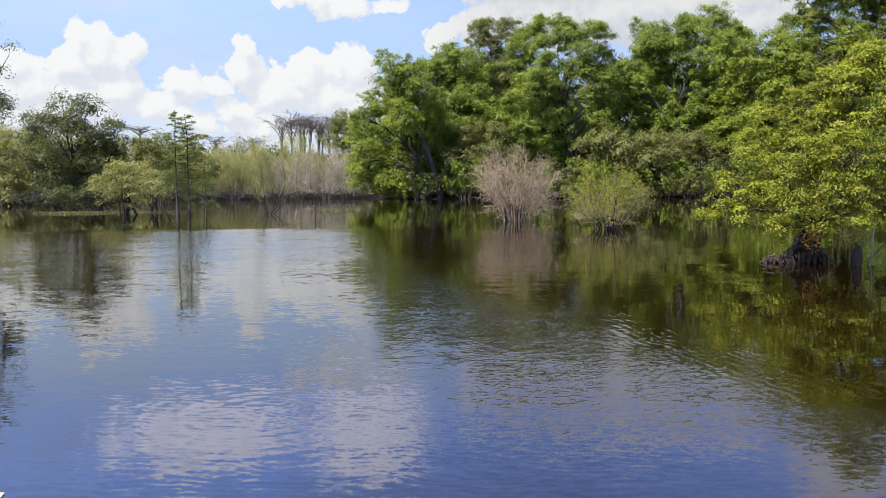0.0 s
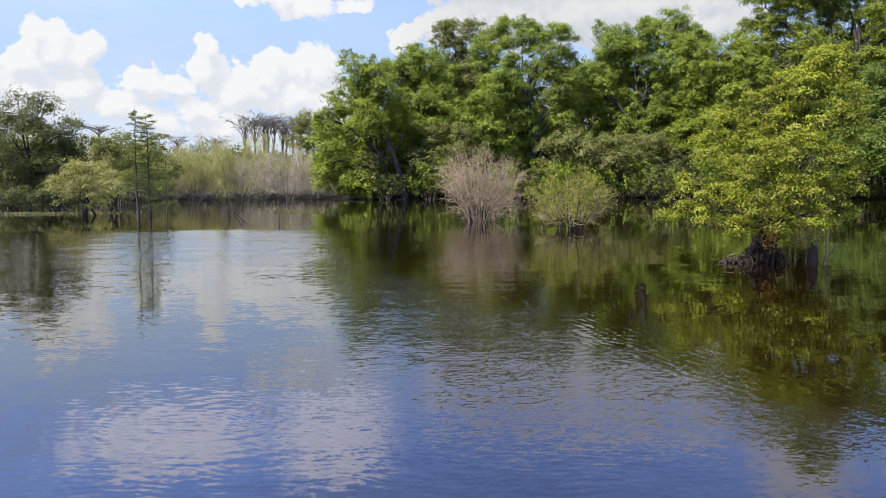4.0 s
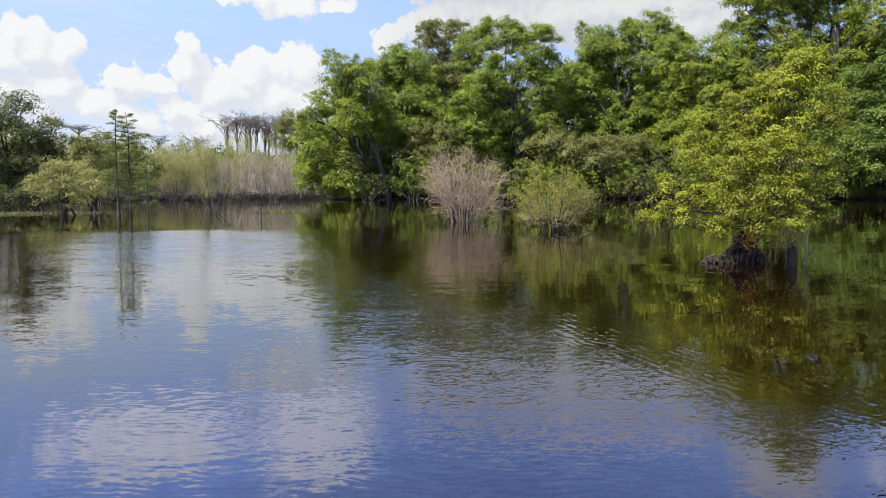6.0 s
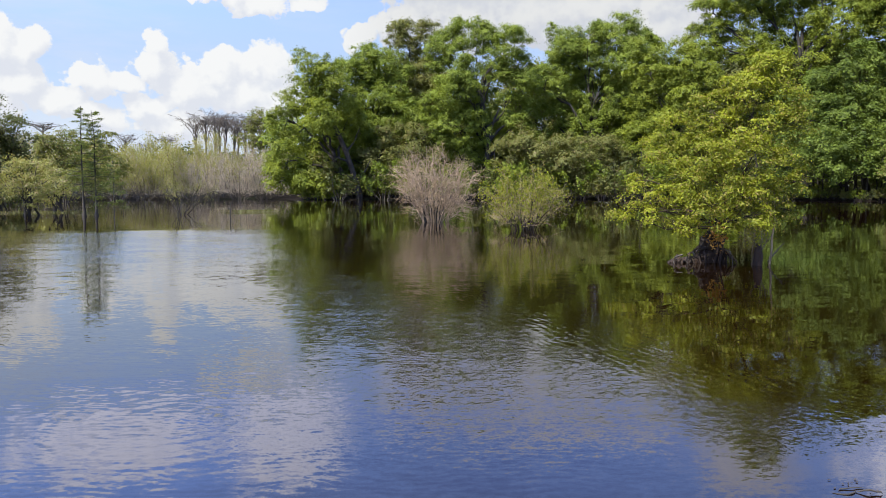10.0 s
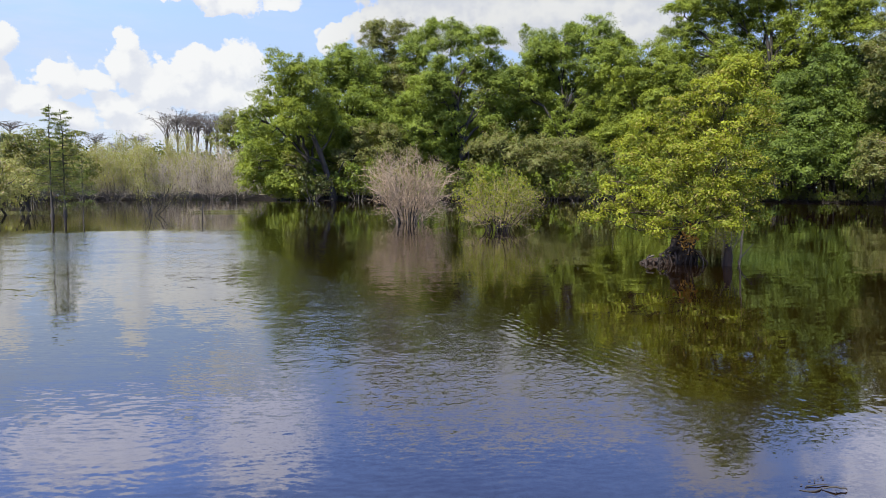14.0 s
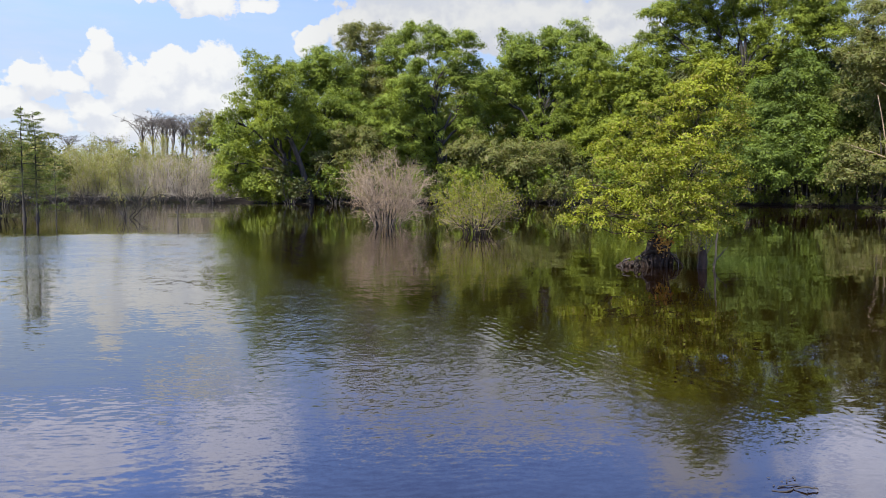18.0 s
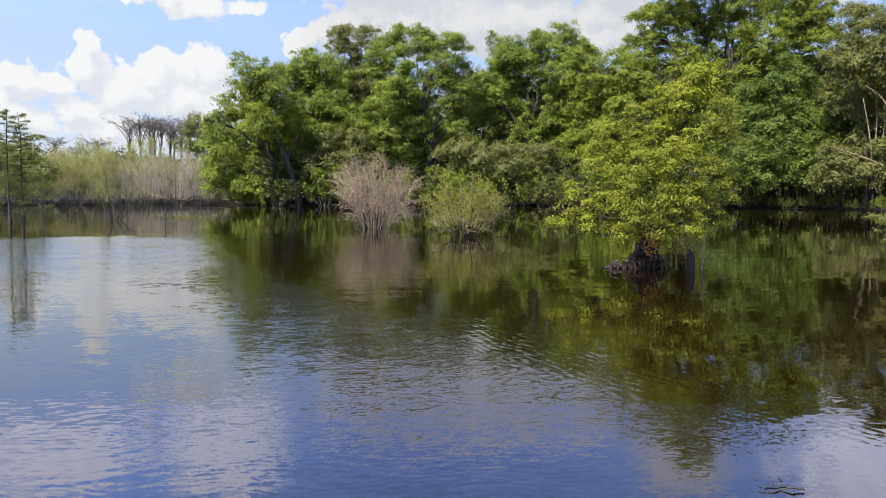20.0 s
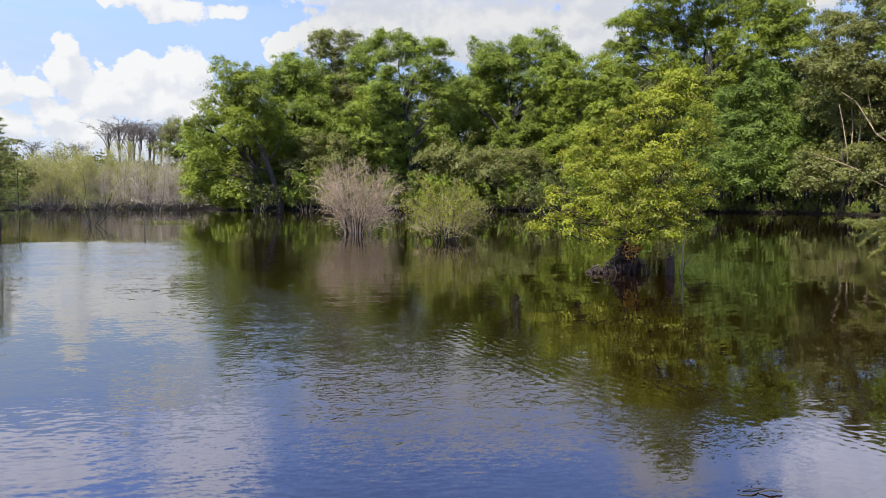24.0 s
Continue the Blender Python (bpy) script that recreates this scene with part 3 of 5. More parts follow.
def build_ground():
    az = np.concatenate([np.arange(-180, -60, 6), np.arange(-60, 70, 0.5), np.arange(70, 180, 6)])
    steps = ((0.0, -0.7), (0.4, -0.7), (0.8, -0.5), (0.95, -0.2), (0.99, -0.05), (1.0, 0.02), (1.015, 0.07), (1.05, 0.18), (1.15, 0.5), (1.5, 0.7))
    V, rng = [], np.random.default_rng(5)
    for a in az:
        s, ra = shore(a), radians(a)
        ring = [(f * s, z) for f, z in steps] + [(max(s * 1.6, 200), 0.8), (600, 1.0), (1500, 1.0), (4000, 1.0)]
        for k, (d, z) in enumerate(ring):
            zz = z + (rng.normal(0, 0.05) if 5 < k < 11 else 0)
            V.append((d * math.sin(ra), d * math.cos(ra), max(zz, 0.04) if k > 4 else zz))
    n, m = len(az), len(steps) + 4
    i, j = np.meshgrid(np.arange(n), np.arange(m - 1), indexing="ij")
    i2 = (i + 1) % n
    F = np.stack([i * m + j, i2 * m + j, i2 * m + j + 1, i * m + j + 1], -1).reshape(-1, 4)
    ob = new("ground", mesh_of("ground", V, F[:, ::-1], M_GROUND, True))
    tagged(ob, "dark leaf-littered low bank and wet lake bed", "ground", kind="structure")


def build_water():
    me = bpy.data.meshes.new("water")
    bm = bmesh.new()
    bmesh.ops.create_circle(bm, cap_ends=True, segments=96, radius=112)
    bm.to_mesh(me)
    bm.free()
    me.materials.append(M_WATER)
    ob = new("water", me)
    ob.location = (0, 20, 0)
    tagged(ob, "brown flooded lake with small wind ripples mirroring sky and trees", "water", kind="structure")


build_ground()
build_water()


# ---- the wooded bank ----
tree("oak_tree", (-15.20, 118.50, 0), [(0.00, 0.00, 11.20, 1.90), (-1.60, 0.30, 9.20, 1.80), (1.70, -0.20, 9.60, 2.10), (0.10, -1.00, 6.60, 2.40), (2.60, 0.80, 6.60, 2.30), (3.60, 0.40, 10.40, 1.70), (-1.80, 0.20, 4.60, 2.00)],
     "thin brownish-green tree beyond the end of the wood", 20, M_DULL, bark=M_GREY, density=0.8, trunk_r=0.2, stems=2, group="trees of the wooded bank")
lean_tree = tree("oak_tree", (-0.63, 94.00, 0), [(-4.83, -1.54, 14.90, 2.33), (-5.63, -0.21, 11.64, 2.74), (-8.04, -0.02, 9.34, 2.33), (-2.99, 1.90, 9.22, 3.56), (-4.00, -4.20, 9.90, 2.30), (-7.94, -1.94, 4.56, 2.74), (-5.18, 1.98, 4.67, 3.15), (-9.01, -1.72, 2.12, 1.78), (-2.33, -1.50, 12.79, 2.46), (-5.87, 1.35, 1.90, 2.19), (-5.40, -2.40, 1.90, 2.00), (-3.20, -1.60, 1.60, 1.50)],
     "tall spreading tree with fresh green leaves and a leaning dark trunk", 21, M_LIME, trunk_r=0.42, lean=(-1.0, 0.0), group="trees of the wooded bank")
part("trunk", [tube([(0.3, -1.3, -0.5), (0.25, -1.3, 0.8), (-0.35, -1.4, 3.0), (-1.1, -1.5, 5.4), (-2.0, -1.3, 7.6), (-3.0, -0.8, 9.6)], (0.55, 0.4, 0.33, 0.3, 0.25, 0.18), 8)], M_BARK, lean_tree, smooth=True)
for root, reach in (((-0.8, -1.45, 4.4), (-4.2, -2.2, 6.0)), ((-0.2, -1.4, 2.5), (-3.0, -2.0, 3.6)), ((-0.1, -1.35, 2.2), (1.6, -1.6, 4.6)), ((-1.2, -1.5, 5.6), (0.4, -1.4, 8.4))):
    part("limb", [tube(bent(root, reach, np.random.default_rng(6), 6, 0.06, 0.04), np.linspace(0.15, 0.05, 6), 6)], M_BARK, lean_tree, smooth=True)
tree("oak_tree", (2.26, 100.97, 0), [(-1.69, 0.57, 17.09, 2.79), (-3.73, -0.51, 15.17, 2.50), (1.20, 0.02, 16.77, 2.94), (-0.99, 1.05, 12.46, 3.97), (-3.20, -1.20, 9.04, 3.38), (1.95, -2.02, 10.70, 3.38), (-1.03, 1.58, 6.51, 3.38), (-4.00, 0.69, 4.45, 2.50)],
     "dense rounded green tree on the wooded bank", 22, M_OAK, group="trees of the wooded bank")
tree("oak_tree", (8.13, 105.69, 0), [(-1.45, 0.15, 21.79, 2.47), (0.66, 0.89, 22.06, 1.85), (-2.96, 0.43, 18.88, 3.09), (-0.16, 2.39, 17.04, 3.09), (-2.16, -1.24, 13.42, 2.93), (0.05, 0.26, 10.56, 3.09), (1.39, -0.17, 18.37, 2.16), (2.69, -0.75, 15.52, 2.16), (-3.88, 0.61, 15.31, 2.62), (1.07, -1.14, 13.78, 2.47)],
     "tall greyish-green tree with a thin ragged top", 23, M_DULL, density=1.1, group="trees of the wooded bank")
tree("oak_tree", (4.60, 94.20, 0), [(-2.60, 0.60, 4.60, 2.10), (0.40, 0.30, 5.60, 2.40), (3.00, -0.20, 4.40, 2.20), (-1.40, -0.60, 2.10, 1.70), (1.60, -0.90, 2.00, 1.80), (-1.10, 1.20, 7.60, 2.00), (2.00, 1.00, 7.40, 1.90), (4.60, 0.20, 2.40, 1.70)],
     "low olive-grey tree at the foot of the wood", 34, M_DULL, bark=M_GREY, density=1.1, trunk_r=0.16, stems=3, group="trees of the wooded bank")
fork_tree = tree("oak_tree", (16.03, 97.69, 0), [(-4.20, 1.79, 20.18, 2.45), (-1.23, 1.74, 19.93, 2.59), (1.82, -1.80, 18.57, 2.45), (-6.16, 0.70, 17.91, 2.16), (3.73, -1.21, 17.17, 1.44), (-5.78, -0.97, 12.50, 2.59), (0.26, 4.20, 11.95, 3.03), (3.00, -0.84, 13.81, 2.59), (-3.73, -1.34, 9.15, 3.32), (0.80, 4.80, 8.30, 3.32), (-4.60, -4.00, 12.90, 2.50), (-3.60, -3.60, 15.20, 2.00), (-7.47, -0.37, 8.70, 2.74), (3.72, 1.20, 8.79, 2.88), (-3.66, -0.79, 4.89, 2.88), (-3.74, -0.22, 16.57, 1.01), (1.05, -0.77, 16.17, 1.23), (-1.81, 0.05, 13.97, 0.94), (-2.96, 0.39, 15.27, 1.01), (-0.24, 0.66, 15.43, 0.94), (-0.50, 0.43, 16.78, 1.08)],
     "broad green tree with a forked trunk and an open gap", 24, M_OAK, trunk_r=0.45, group="trees of the wooded bank")
part("trunk", [tube([(-0.5, -1.5, -0.5), (-0.4, -1.5, 2.0), (-0.55, -1.6, 5.0), (-0.4, -1.6, 7.2)], (0.5, 0.36, 0.32, 0.3), 8)], M_BARK, fork_tree, smooth=True)
for reach in ((-1.5, -1.9, 10.8), (1.0, -1.7, 11.2), (2.4, -0.9, 9.6)):
    part("limb", [tube(bent((-0.42, -1.6, 6.9), reach, np.random.default_rng(4), 6, 0.0, 0.03), np.linspace(0.24, 0.1, 6), 6)], M_BARK, fork_tree, smooth=True)
tree("oak_tree", (30.26, 102.63, 0), [(-3.21, 0.07, 19.57, 3.12), (-0.24, -2.19, 20.41, 2.80), (3.18, -2.69, 20.56, 2.96), (6.83, -0.16, 20.02, 2.49), (-4.57, 1.03, 17.42, 3.12), (0.80, 1.10, 17.38, 4.21), (4.08, -3.99, 16.56, 3.58), (-6.31, -0.85, 14.26, 3.27), (-0.92, 2.69, 13.17, 4.21), (3.35, -0.43, 12.78, 4.21), (5.98, -2.82, 13.90, 2.65), (-3.85, -0.02, 9.24, 3.58), (0.48, -2.82, 8.27, 3.89)],
     "large dense tree with a high domed green crown", 25, M_OAK, trunk_r=0.5, group="trees of the wooded bank")
tree("oak_tree", (22.04, 90.35, 0), [(-1.62, -1.08, 5.70, 2.71), (1.85, -2.60, 4.96, 2.71), (6.39, -0.26, 5.02, 2.71), (-3.97, 0.74, 5.81, 2.44), (3.87, -2.30, 2.86, 2.03), (0.79, 0.66, 2.94, 2.17)],
     "low dull green tree leaning over the water", 26, M_DULL, group="trees of the wooded bank")
tree("oak_tree", (35.30, 88.20, 0), [(-2.16, -0.60, 14.85, 2.77), (0.26, -2.30, 15.05, 2.90), (0.20, 0.46, 12.49, 3.18), (-1.74, 2.36, 11.46, 2.49), (1.84, -3.38, 11.98, 3.18), (-1.62, 2.15, 8.22, 2.90), (0.16, -1.77, 7.90, 3.18), (-1.06, -1.61, 4.32, 2.90), (1.91, -3.34, 5.45, 3.04)],
     "rounded tree with light green leaves on the bank", 27, M_LIME, group="trees of the wooded bank")
tree("oak_tree", (52.08, 86.54, 0), [(-10.09, 4.41, 22.15, 2.50), (-6.29, 4.86, 24.70, 3.38), (-3.35, 1.88, 25.65, 3.97), (1.81, 1.62, 25.51, 4.12), (3.72, -4.19, 23.23, 3.38), (5.81, -4.73, 22.24, 2.65), (2.01, -3.07, 19.50, 3.97), (0.00, 3.53, 20.67, 3.97), (-4.93, 5.82, 20.06, 3.82), (-10.74, 4.83, 18.76, 2.79), (6.26, -4.50, 18.09, 3.24), (-5.41, 1.80, 15.36, 3.68), (-0.13, 1.76, 15.52, 3.68)],
     "very tall broad green tree rising above its neighbours", 28, M_LIME, trunk_r=0.55, group="trees of the wooded bank")
tree("oak_tree", (51.75, 74.85, 0), [(-7.32, 2.32, 4.52, 2.65), (-4.37, 0.79, 5.09, 2.52), (-1.41, 0.32, 8.23, 3.45), (0.09, -1.52, 5.75, 2.92), (3.20, -0.31, 9.77, 2.92), (-1.72, 2.20, 3.32, 2.25), (1.39, -0.79, 2.80, 2.12), (-3.60, 3.33, 10.28, 3.18), (-0.22, 1.29, 12.88, 3.05), (-5.87, 5.25, 8.54, 2.92)],
     "bright green tree with leafy boughs hanging near the water", 29, M_DEEP, group="trees of the wooded bank")
pale_tree = tree("oak_tree", (55.35, 65.82, 0), [(-0.32, 2.81, 17.55, 2.88), (-0.88, -1.74, 17.81, 3.38), (-2.75, 2.82, 14.86, 2.38), (-1.93, -0.90, 13.21, 3.38), (0.80, -1.09, 10.62, 3.38), (-1.45, 2.80, 10.46, 2.75), (1.32, 1.17, 7.04, 2.75), (-1.48, 2.35, 5.40, 2.13), (-0.41, -1.73, 4.26, 2.13), (2.30, -3.34, 14.11, 4.38), (1.99, -4.93, 8.26, 4.38), (4.76, -0.86, 4.34, 3.13)],
     "tall tree with pale trunks and thin brownish-green leaves", 30, M_DULL, bark=M_TWIG, density=1.4, stems=4, trunk_r=0.2, group="trees of the wooded bank")
part("limb", [tube([(-0.25, -5.10, 1.85), (-1.95, -3.59, 3.04), (-2.96, -2.74, 4.10), (-4.51, -1.49, 5.03), (-6.36, -0.07, 5.93)], np.linspace(0.085, 0.03, 5), 6)], M_TWIG, pale_tree, "bare pale limb", True)
part("limb", [tube([(-2.96, -2.74, 4.10), (-3.30, -2.46, 3.27), (-3.53, -2.27, 2.38), (-3.26, -2.50, 1.59)], np.linspace(0.06, 0.03, 4), 6)], M_TWIG, pale_tree, "bare pale limb", True)
part("limb", [tube([(-0.34, -5.01, 5.67), (-1.99, -3.56, 7.38), (-2.73, -2.93, 9.12), (-3.33, -2.43, 10.45), (-4.29, -1.66, 11.41)], np.linspace(0.09, 0.03, 5), 6)], M_TWIG, pale_tree, "bare pale limb", True)
part("limb", [tube([(-1.99, -3.56, 7.38), (-1.55, -3.94, 7.51), (-0.73, -4.66, 7.97)], np.linspace(0.08, 0.04, 3), 6)], M_TWIG, pale_tree, "bare pale limb", True)
part("limb", [tube([(-3.05, -1.37, 4.25), (-3.17, -1.27, 6.11), (-3.49, -1.02, 8.51), (-3.79, -0.78, 10.38)], np.linspace(0.06, 0.04, 4), 6)], M_TWIG, pale_tree, "bare pale limb", True)
part("limb", [tube([(-1.58, -2.59, 8.66), (-1.92, -2.30, 11.03), (-1.90, -2.32, 13.10)], np.linspace(0.06, 0.05, 3), 6)], M_TWIG, pale_tree, "bare pale limb", True)
tree("oak_tree", (55.40, 54.91, 0), [(-2.49, -1.17, 14.70, 4.54), (-1.06, -1.58, 10.21, 4.54), (-2.13, 1.00, 17.46, 3.41), (-1.09, -2.88, 5.60, 3.98), (0.41, 1.73, 3.52, 2.56)],
     "tall green tree at the end of the wooded bank", 31, M_OAK, trunk_r=0.45, group="trees of the wooded bank")
tree("oak_tree", (49.87, 76.12, 0), [(-7.53, -1.84, 3.46, 2.25), (-5.36, -2.53, 3.81, 1.86), (-4.03, -4.54, 3.42, 1.72), (-1.93, -4.72, 4.00, 1.99), (-6.52, -1.84, 1.88, 1.46), (-0.76, -6.74, 3.73, 1.72), (-4.23, -3.23, 5.37, 2.25), (-1.08, -5.30, 5.31, 2.25)],
     "low green tree whose boughs overhang the dark water", 32, M_DEEP, density=1.0, trunk_r=0.22, stems=3, group="trees of the wooded bank")
tree("oak_tree", (54.69, 68.94, 0), [(-5.61, -2.63, 3.32, 1.67), (-3.96, -3.25, 3.64, 1.79), (-3.07, -5.23, 3.27, 1.67), (-1.17, -5.50, 3.07, 1.79), (-0.11, -7.08, 2.89, 2.18), (-4.76, -2.64, 4.84, 1.92), (-1.75, -5.02, 4.77, 1.92), (1.72, -8.06, 2.62, 2.18)],
     "low olive green tree whose thin boughs overhang the water", 33, M_DULL, density=0.9, trunk_r=0.2, stems=4, group="trees of the wooded bank")
tree("oak_tree", (-8.05, 117.72, 0), [(1.02, 2.48, 8.42, 3.69), (-3.26, 0.82, 3.36, 3.37), (-3.12, -2.87, 8.63, 3.76), (1.03, 1.96, 6.55, 3.87), (-1.08, 0.94, 8.67, 3.47), (-0.66, -1.89, 0.01, 3.23), (-3.07, -0.49, 3.88, 4.25)],
     "dark green tree deeper in the wood", 50, M_OAK, density=0.8, per=22, leaf=0.46, twigs=2, group="trees deep in the wood")
tree("oak_tree", (-2.14, 121.98, 0), [(-3.55, 0.23, 3.82, 4.09), (2.47, 1.00, 4.26, 3.53), (2.40, 0.12, 10.07, 3.37), (-0.76, -1.39, 7.20, 3.55), (0.88, 2.69, 6.16, 3.50), (1.09, -2.64, 8.69, 4.11), (-1.59, -1.08, 3.82, 3.71)],
     "dark green tree deeper in the wood", 51, M_DULL, density=0.8, per=22, leaf=0.46, twigs=2, group="trees deep in the wood")
tree("oak_tree", (5.92, 123.86, 0), [(0.34, -2.43, 13.32, 3.45), (2.46, 0.22, 4.84, 4.05), (3.39, 1.62, 5.20, 3.63), (1.29, 1.31, 10.06, 4.20), (-0.78, 2.15, 12.32, 4.36), (1.56, -0.11, 5.29, 3.96), (2.47, 2.28, 8.85, 3.97)],
     "dark green tree deeper in the wood", 52, M_OAK, density=0.8, per=22, leaf=0.46, twigs=2, group="trees deep in the wood")
tree("oak_tree", (12.64, 119.33, 0), [(-3.24, -2.33, -0.60, 3.60), (-2.93, 3.19, 2.26, 3.70), (-0.53, 0.25, -0.40, 3.31), (0.64, -2.39, 4.44, 3.79), (-0.06, -0.49, 7.60, 3.77), (2.58, -1.79, 7.10, 3.16), (-3.22, 1.79, 4.06, 4.34)],
     "dark green tree deeper in the wood", 53, M_DULL, density=0.8, per=22, leaf=0.46, twigs=2, group="trees deep in the wood")
tree("oak_tree", (24.36, 121.58, 0), [(0.19, -0.32, 9.36, 3.57), (3.24, 1.64, 3.96, 3.80), (-0.19, 3.07, 4.36, 4.48), (-3.43, -0.17, 10.86, 3.71), (0.37, 2.02, 12.00, 3.32), (-1.69, 3.25, 8.48, 4.18), (0.64, -0.63, 12.24, 3.31)],
     "dark green tree deeper in the wood", 54, M_OAK, density=0.8, per=22, leaf=0.46, twigs=2, group="trees deep in the wood")
tree("oak_tree", (9.98, 118.58, 0), [(1.90, -0.16, 11.39, 3.31), (0.57, -0.37, 14.44, 3.92), (2.66, 2.50, 5.41, 3.66), (-3.06, -2.02, 5.45, 4.17), (3.57, -0.44, 8.85, 3.94), (-1.08, -1.81, 13.25, 3.47), (1.98, 2.60, 12.08, 3.96)],
     "dark green tree deeper in the wood", 55, M_DULL, density=0.8, per=22, leaf=0.46, twigs=2, group="trees deep in the wood")
tree("oak_tree", (19.59, 119.40, 0), [(-0.54, -2.49, 9.48, 3.38), (0.64, -0.29, 8.88, 3.33), (-3.42, 1.88, 9.14, 3.89), (0.05, -0.45, 3.30, 4.30), (3.11, -1.38, 4.37, 3.76), (0.29, 0.89, 8.98, 3.66), (-3.77, -1.33, 4.44, 3.47)],
     "dark green tree deeper in the wood", 56, M_OAK, density=0.8, per=22, leaf=0.46, twigs=2, group="trees deep in the wood")
tree("oak_tree", (26.43, 117.05, 0), [(-3.87, -0.32, 9.95, 3.79), (2.33, -1.31, 11.72, 4.11), (-4.19, -1.97, 15.84, 3.88), (-2.07, 0.74, 15.73, 3.30), (-0.86, 0.97, 12.81, 3.83), (2.99, 0.67, 12.44, 3.37), (1.00, 2.49, 16.64, 3.62)],
     "dark green tree deeper in the wood", 57, M_DULL, density=0.8, per=22, leaf=0.46, twigs=2, group="trees deep in the wood")
tree("oak_tree", (32.36, 121.77, 0), [(-0.85, 1.64, 8.75, 3.87), (-1.90, 1.78, 6.08, 4.26), (2.96, -1.53, 6.67, 4.48), (-3.23, -0.39, 15.85, 3.56), (-0.25, 2.16, 8.41, 3.87), (-0.31, -1.18, 7.39, 3.39), (0.40, -2.92, 15.15, 3.62)],
     "dark green tree deeper in the wood", 58, M_OAK, density=0.8, per=22, leaf=0.46, twigs=2, group="trees deep in the wood")
# from here on darker M_SHADE leaves stand in for shade in the gaps
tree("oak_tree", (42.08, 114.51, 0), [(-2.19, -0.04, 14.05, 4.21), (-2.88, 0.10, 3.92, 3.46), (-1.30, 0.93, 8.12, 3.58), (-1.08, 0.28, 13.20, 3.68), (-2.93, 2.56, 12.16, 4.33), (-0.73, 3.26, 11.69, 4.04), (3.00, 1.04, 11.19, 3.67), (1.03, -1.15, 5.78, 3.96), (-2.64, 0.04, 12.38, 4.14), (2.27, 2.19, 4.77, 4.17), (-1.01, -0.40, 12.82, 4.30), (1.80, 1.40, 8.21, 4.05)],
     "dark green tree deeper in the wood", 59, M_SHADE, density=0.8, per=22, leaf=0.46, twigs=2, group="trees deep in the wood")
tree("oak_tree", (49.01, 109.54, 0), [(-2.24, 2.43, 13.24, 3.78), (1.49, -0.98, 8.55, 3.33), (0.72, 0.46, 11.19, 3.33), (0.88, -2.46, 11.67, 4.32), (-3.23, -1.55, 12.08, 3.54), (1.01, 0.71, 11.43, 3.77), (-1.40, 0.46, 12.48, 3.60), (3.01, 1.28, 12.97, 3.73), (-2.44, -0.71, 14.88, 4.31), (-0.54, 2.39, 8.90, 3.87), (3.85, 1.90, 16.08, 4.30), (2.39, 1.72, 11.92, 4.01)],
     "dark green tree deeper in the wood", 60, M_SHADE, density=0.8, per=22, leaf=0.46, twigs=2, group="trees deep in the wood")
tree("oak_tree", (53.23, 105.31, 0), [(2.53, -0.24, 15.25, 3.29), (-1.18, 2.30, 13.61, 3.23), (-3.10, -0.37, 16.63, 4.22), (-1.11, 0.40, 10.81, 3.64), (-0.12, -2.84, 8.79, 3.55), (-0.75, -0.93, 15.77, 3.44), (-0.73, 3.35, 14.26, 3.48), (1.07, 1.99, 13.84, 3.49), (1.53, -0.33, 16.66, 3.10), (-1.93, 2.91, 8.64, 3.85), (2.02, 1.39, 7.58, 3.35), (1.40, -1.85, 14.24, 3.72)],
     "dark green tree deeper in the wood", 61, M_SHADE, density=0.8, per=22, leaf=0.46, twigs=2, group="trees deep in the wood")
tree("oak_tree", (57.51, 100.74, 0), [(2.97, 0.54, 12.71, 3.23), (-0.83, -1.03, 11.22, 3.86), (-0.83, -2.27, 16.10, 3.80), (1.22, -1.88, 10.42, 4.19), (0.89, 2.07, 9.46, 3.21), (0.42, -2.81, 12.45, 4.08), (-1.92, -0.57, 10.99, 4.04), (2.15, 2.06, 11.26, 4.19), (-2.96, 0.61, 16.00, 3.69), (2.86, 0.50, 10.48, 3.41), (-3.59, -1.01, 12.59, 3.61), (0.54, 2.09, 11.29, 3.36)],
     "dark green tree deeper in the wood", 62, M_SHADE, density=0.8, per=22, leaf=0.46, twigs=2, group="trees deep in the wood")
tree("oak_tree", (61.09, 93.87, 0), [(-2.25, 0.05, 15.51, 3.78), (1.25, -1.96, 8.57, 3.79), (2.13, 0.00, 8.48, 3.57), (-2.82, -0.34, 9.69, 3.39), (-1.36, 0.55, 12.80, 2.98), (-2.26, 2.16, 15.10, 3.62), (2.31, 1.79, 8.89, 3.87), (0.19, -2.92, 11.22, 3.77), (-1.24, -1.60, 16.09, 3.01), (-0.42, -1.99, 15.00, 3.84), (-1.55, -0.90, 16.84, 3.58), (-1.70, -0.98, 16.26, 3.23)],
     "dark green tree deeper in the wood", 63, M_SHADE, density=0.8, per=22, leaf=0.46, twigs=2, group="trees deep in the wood")
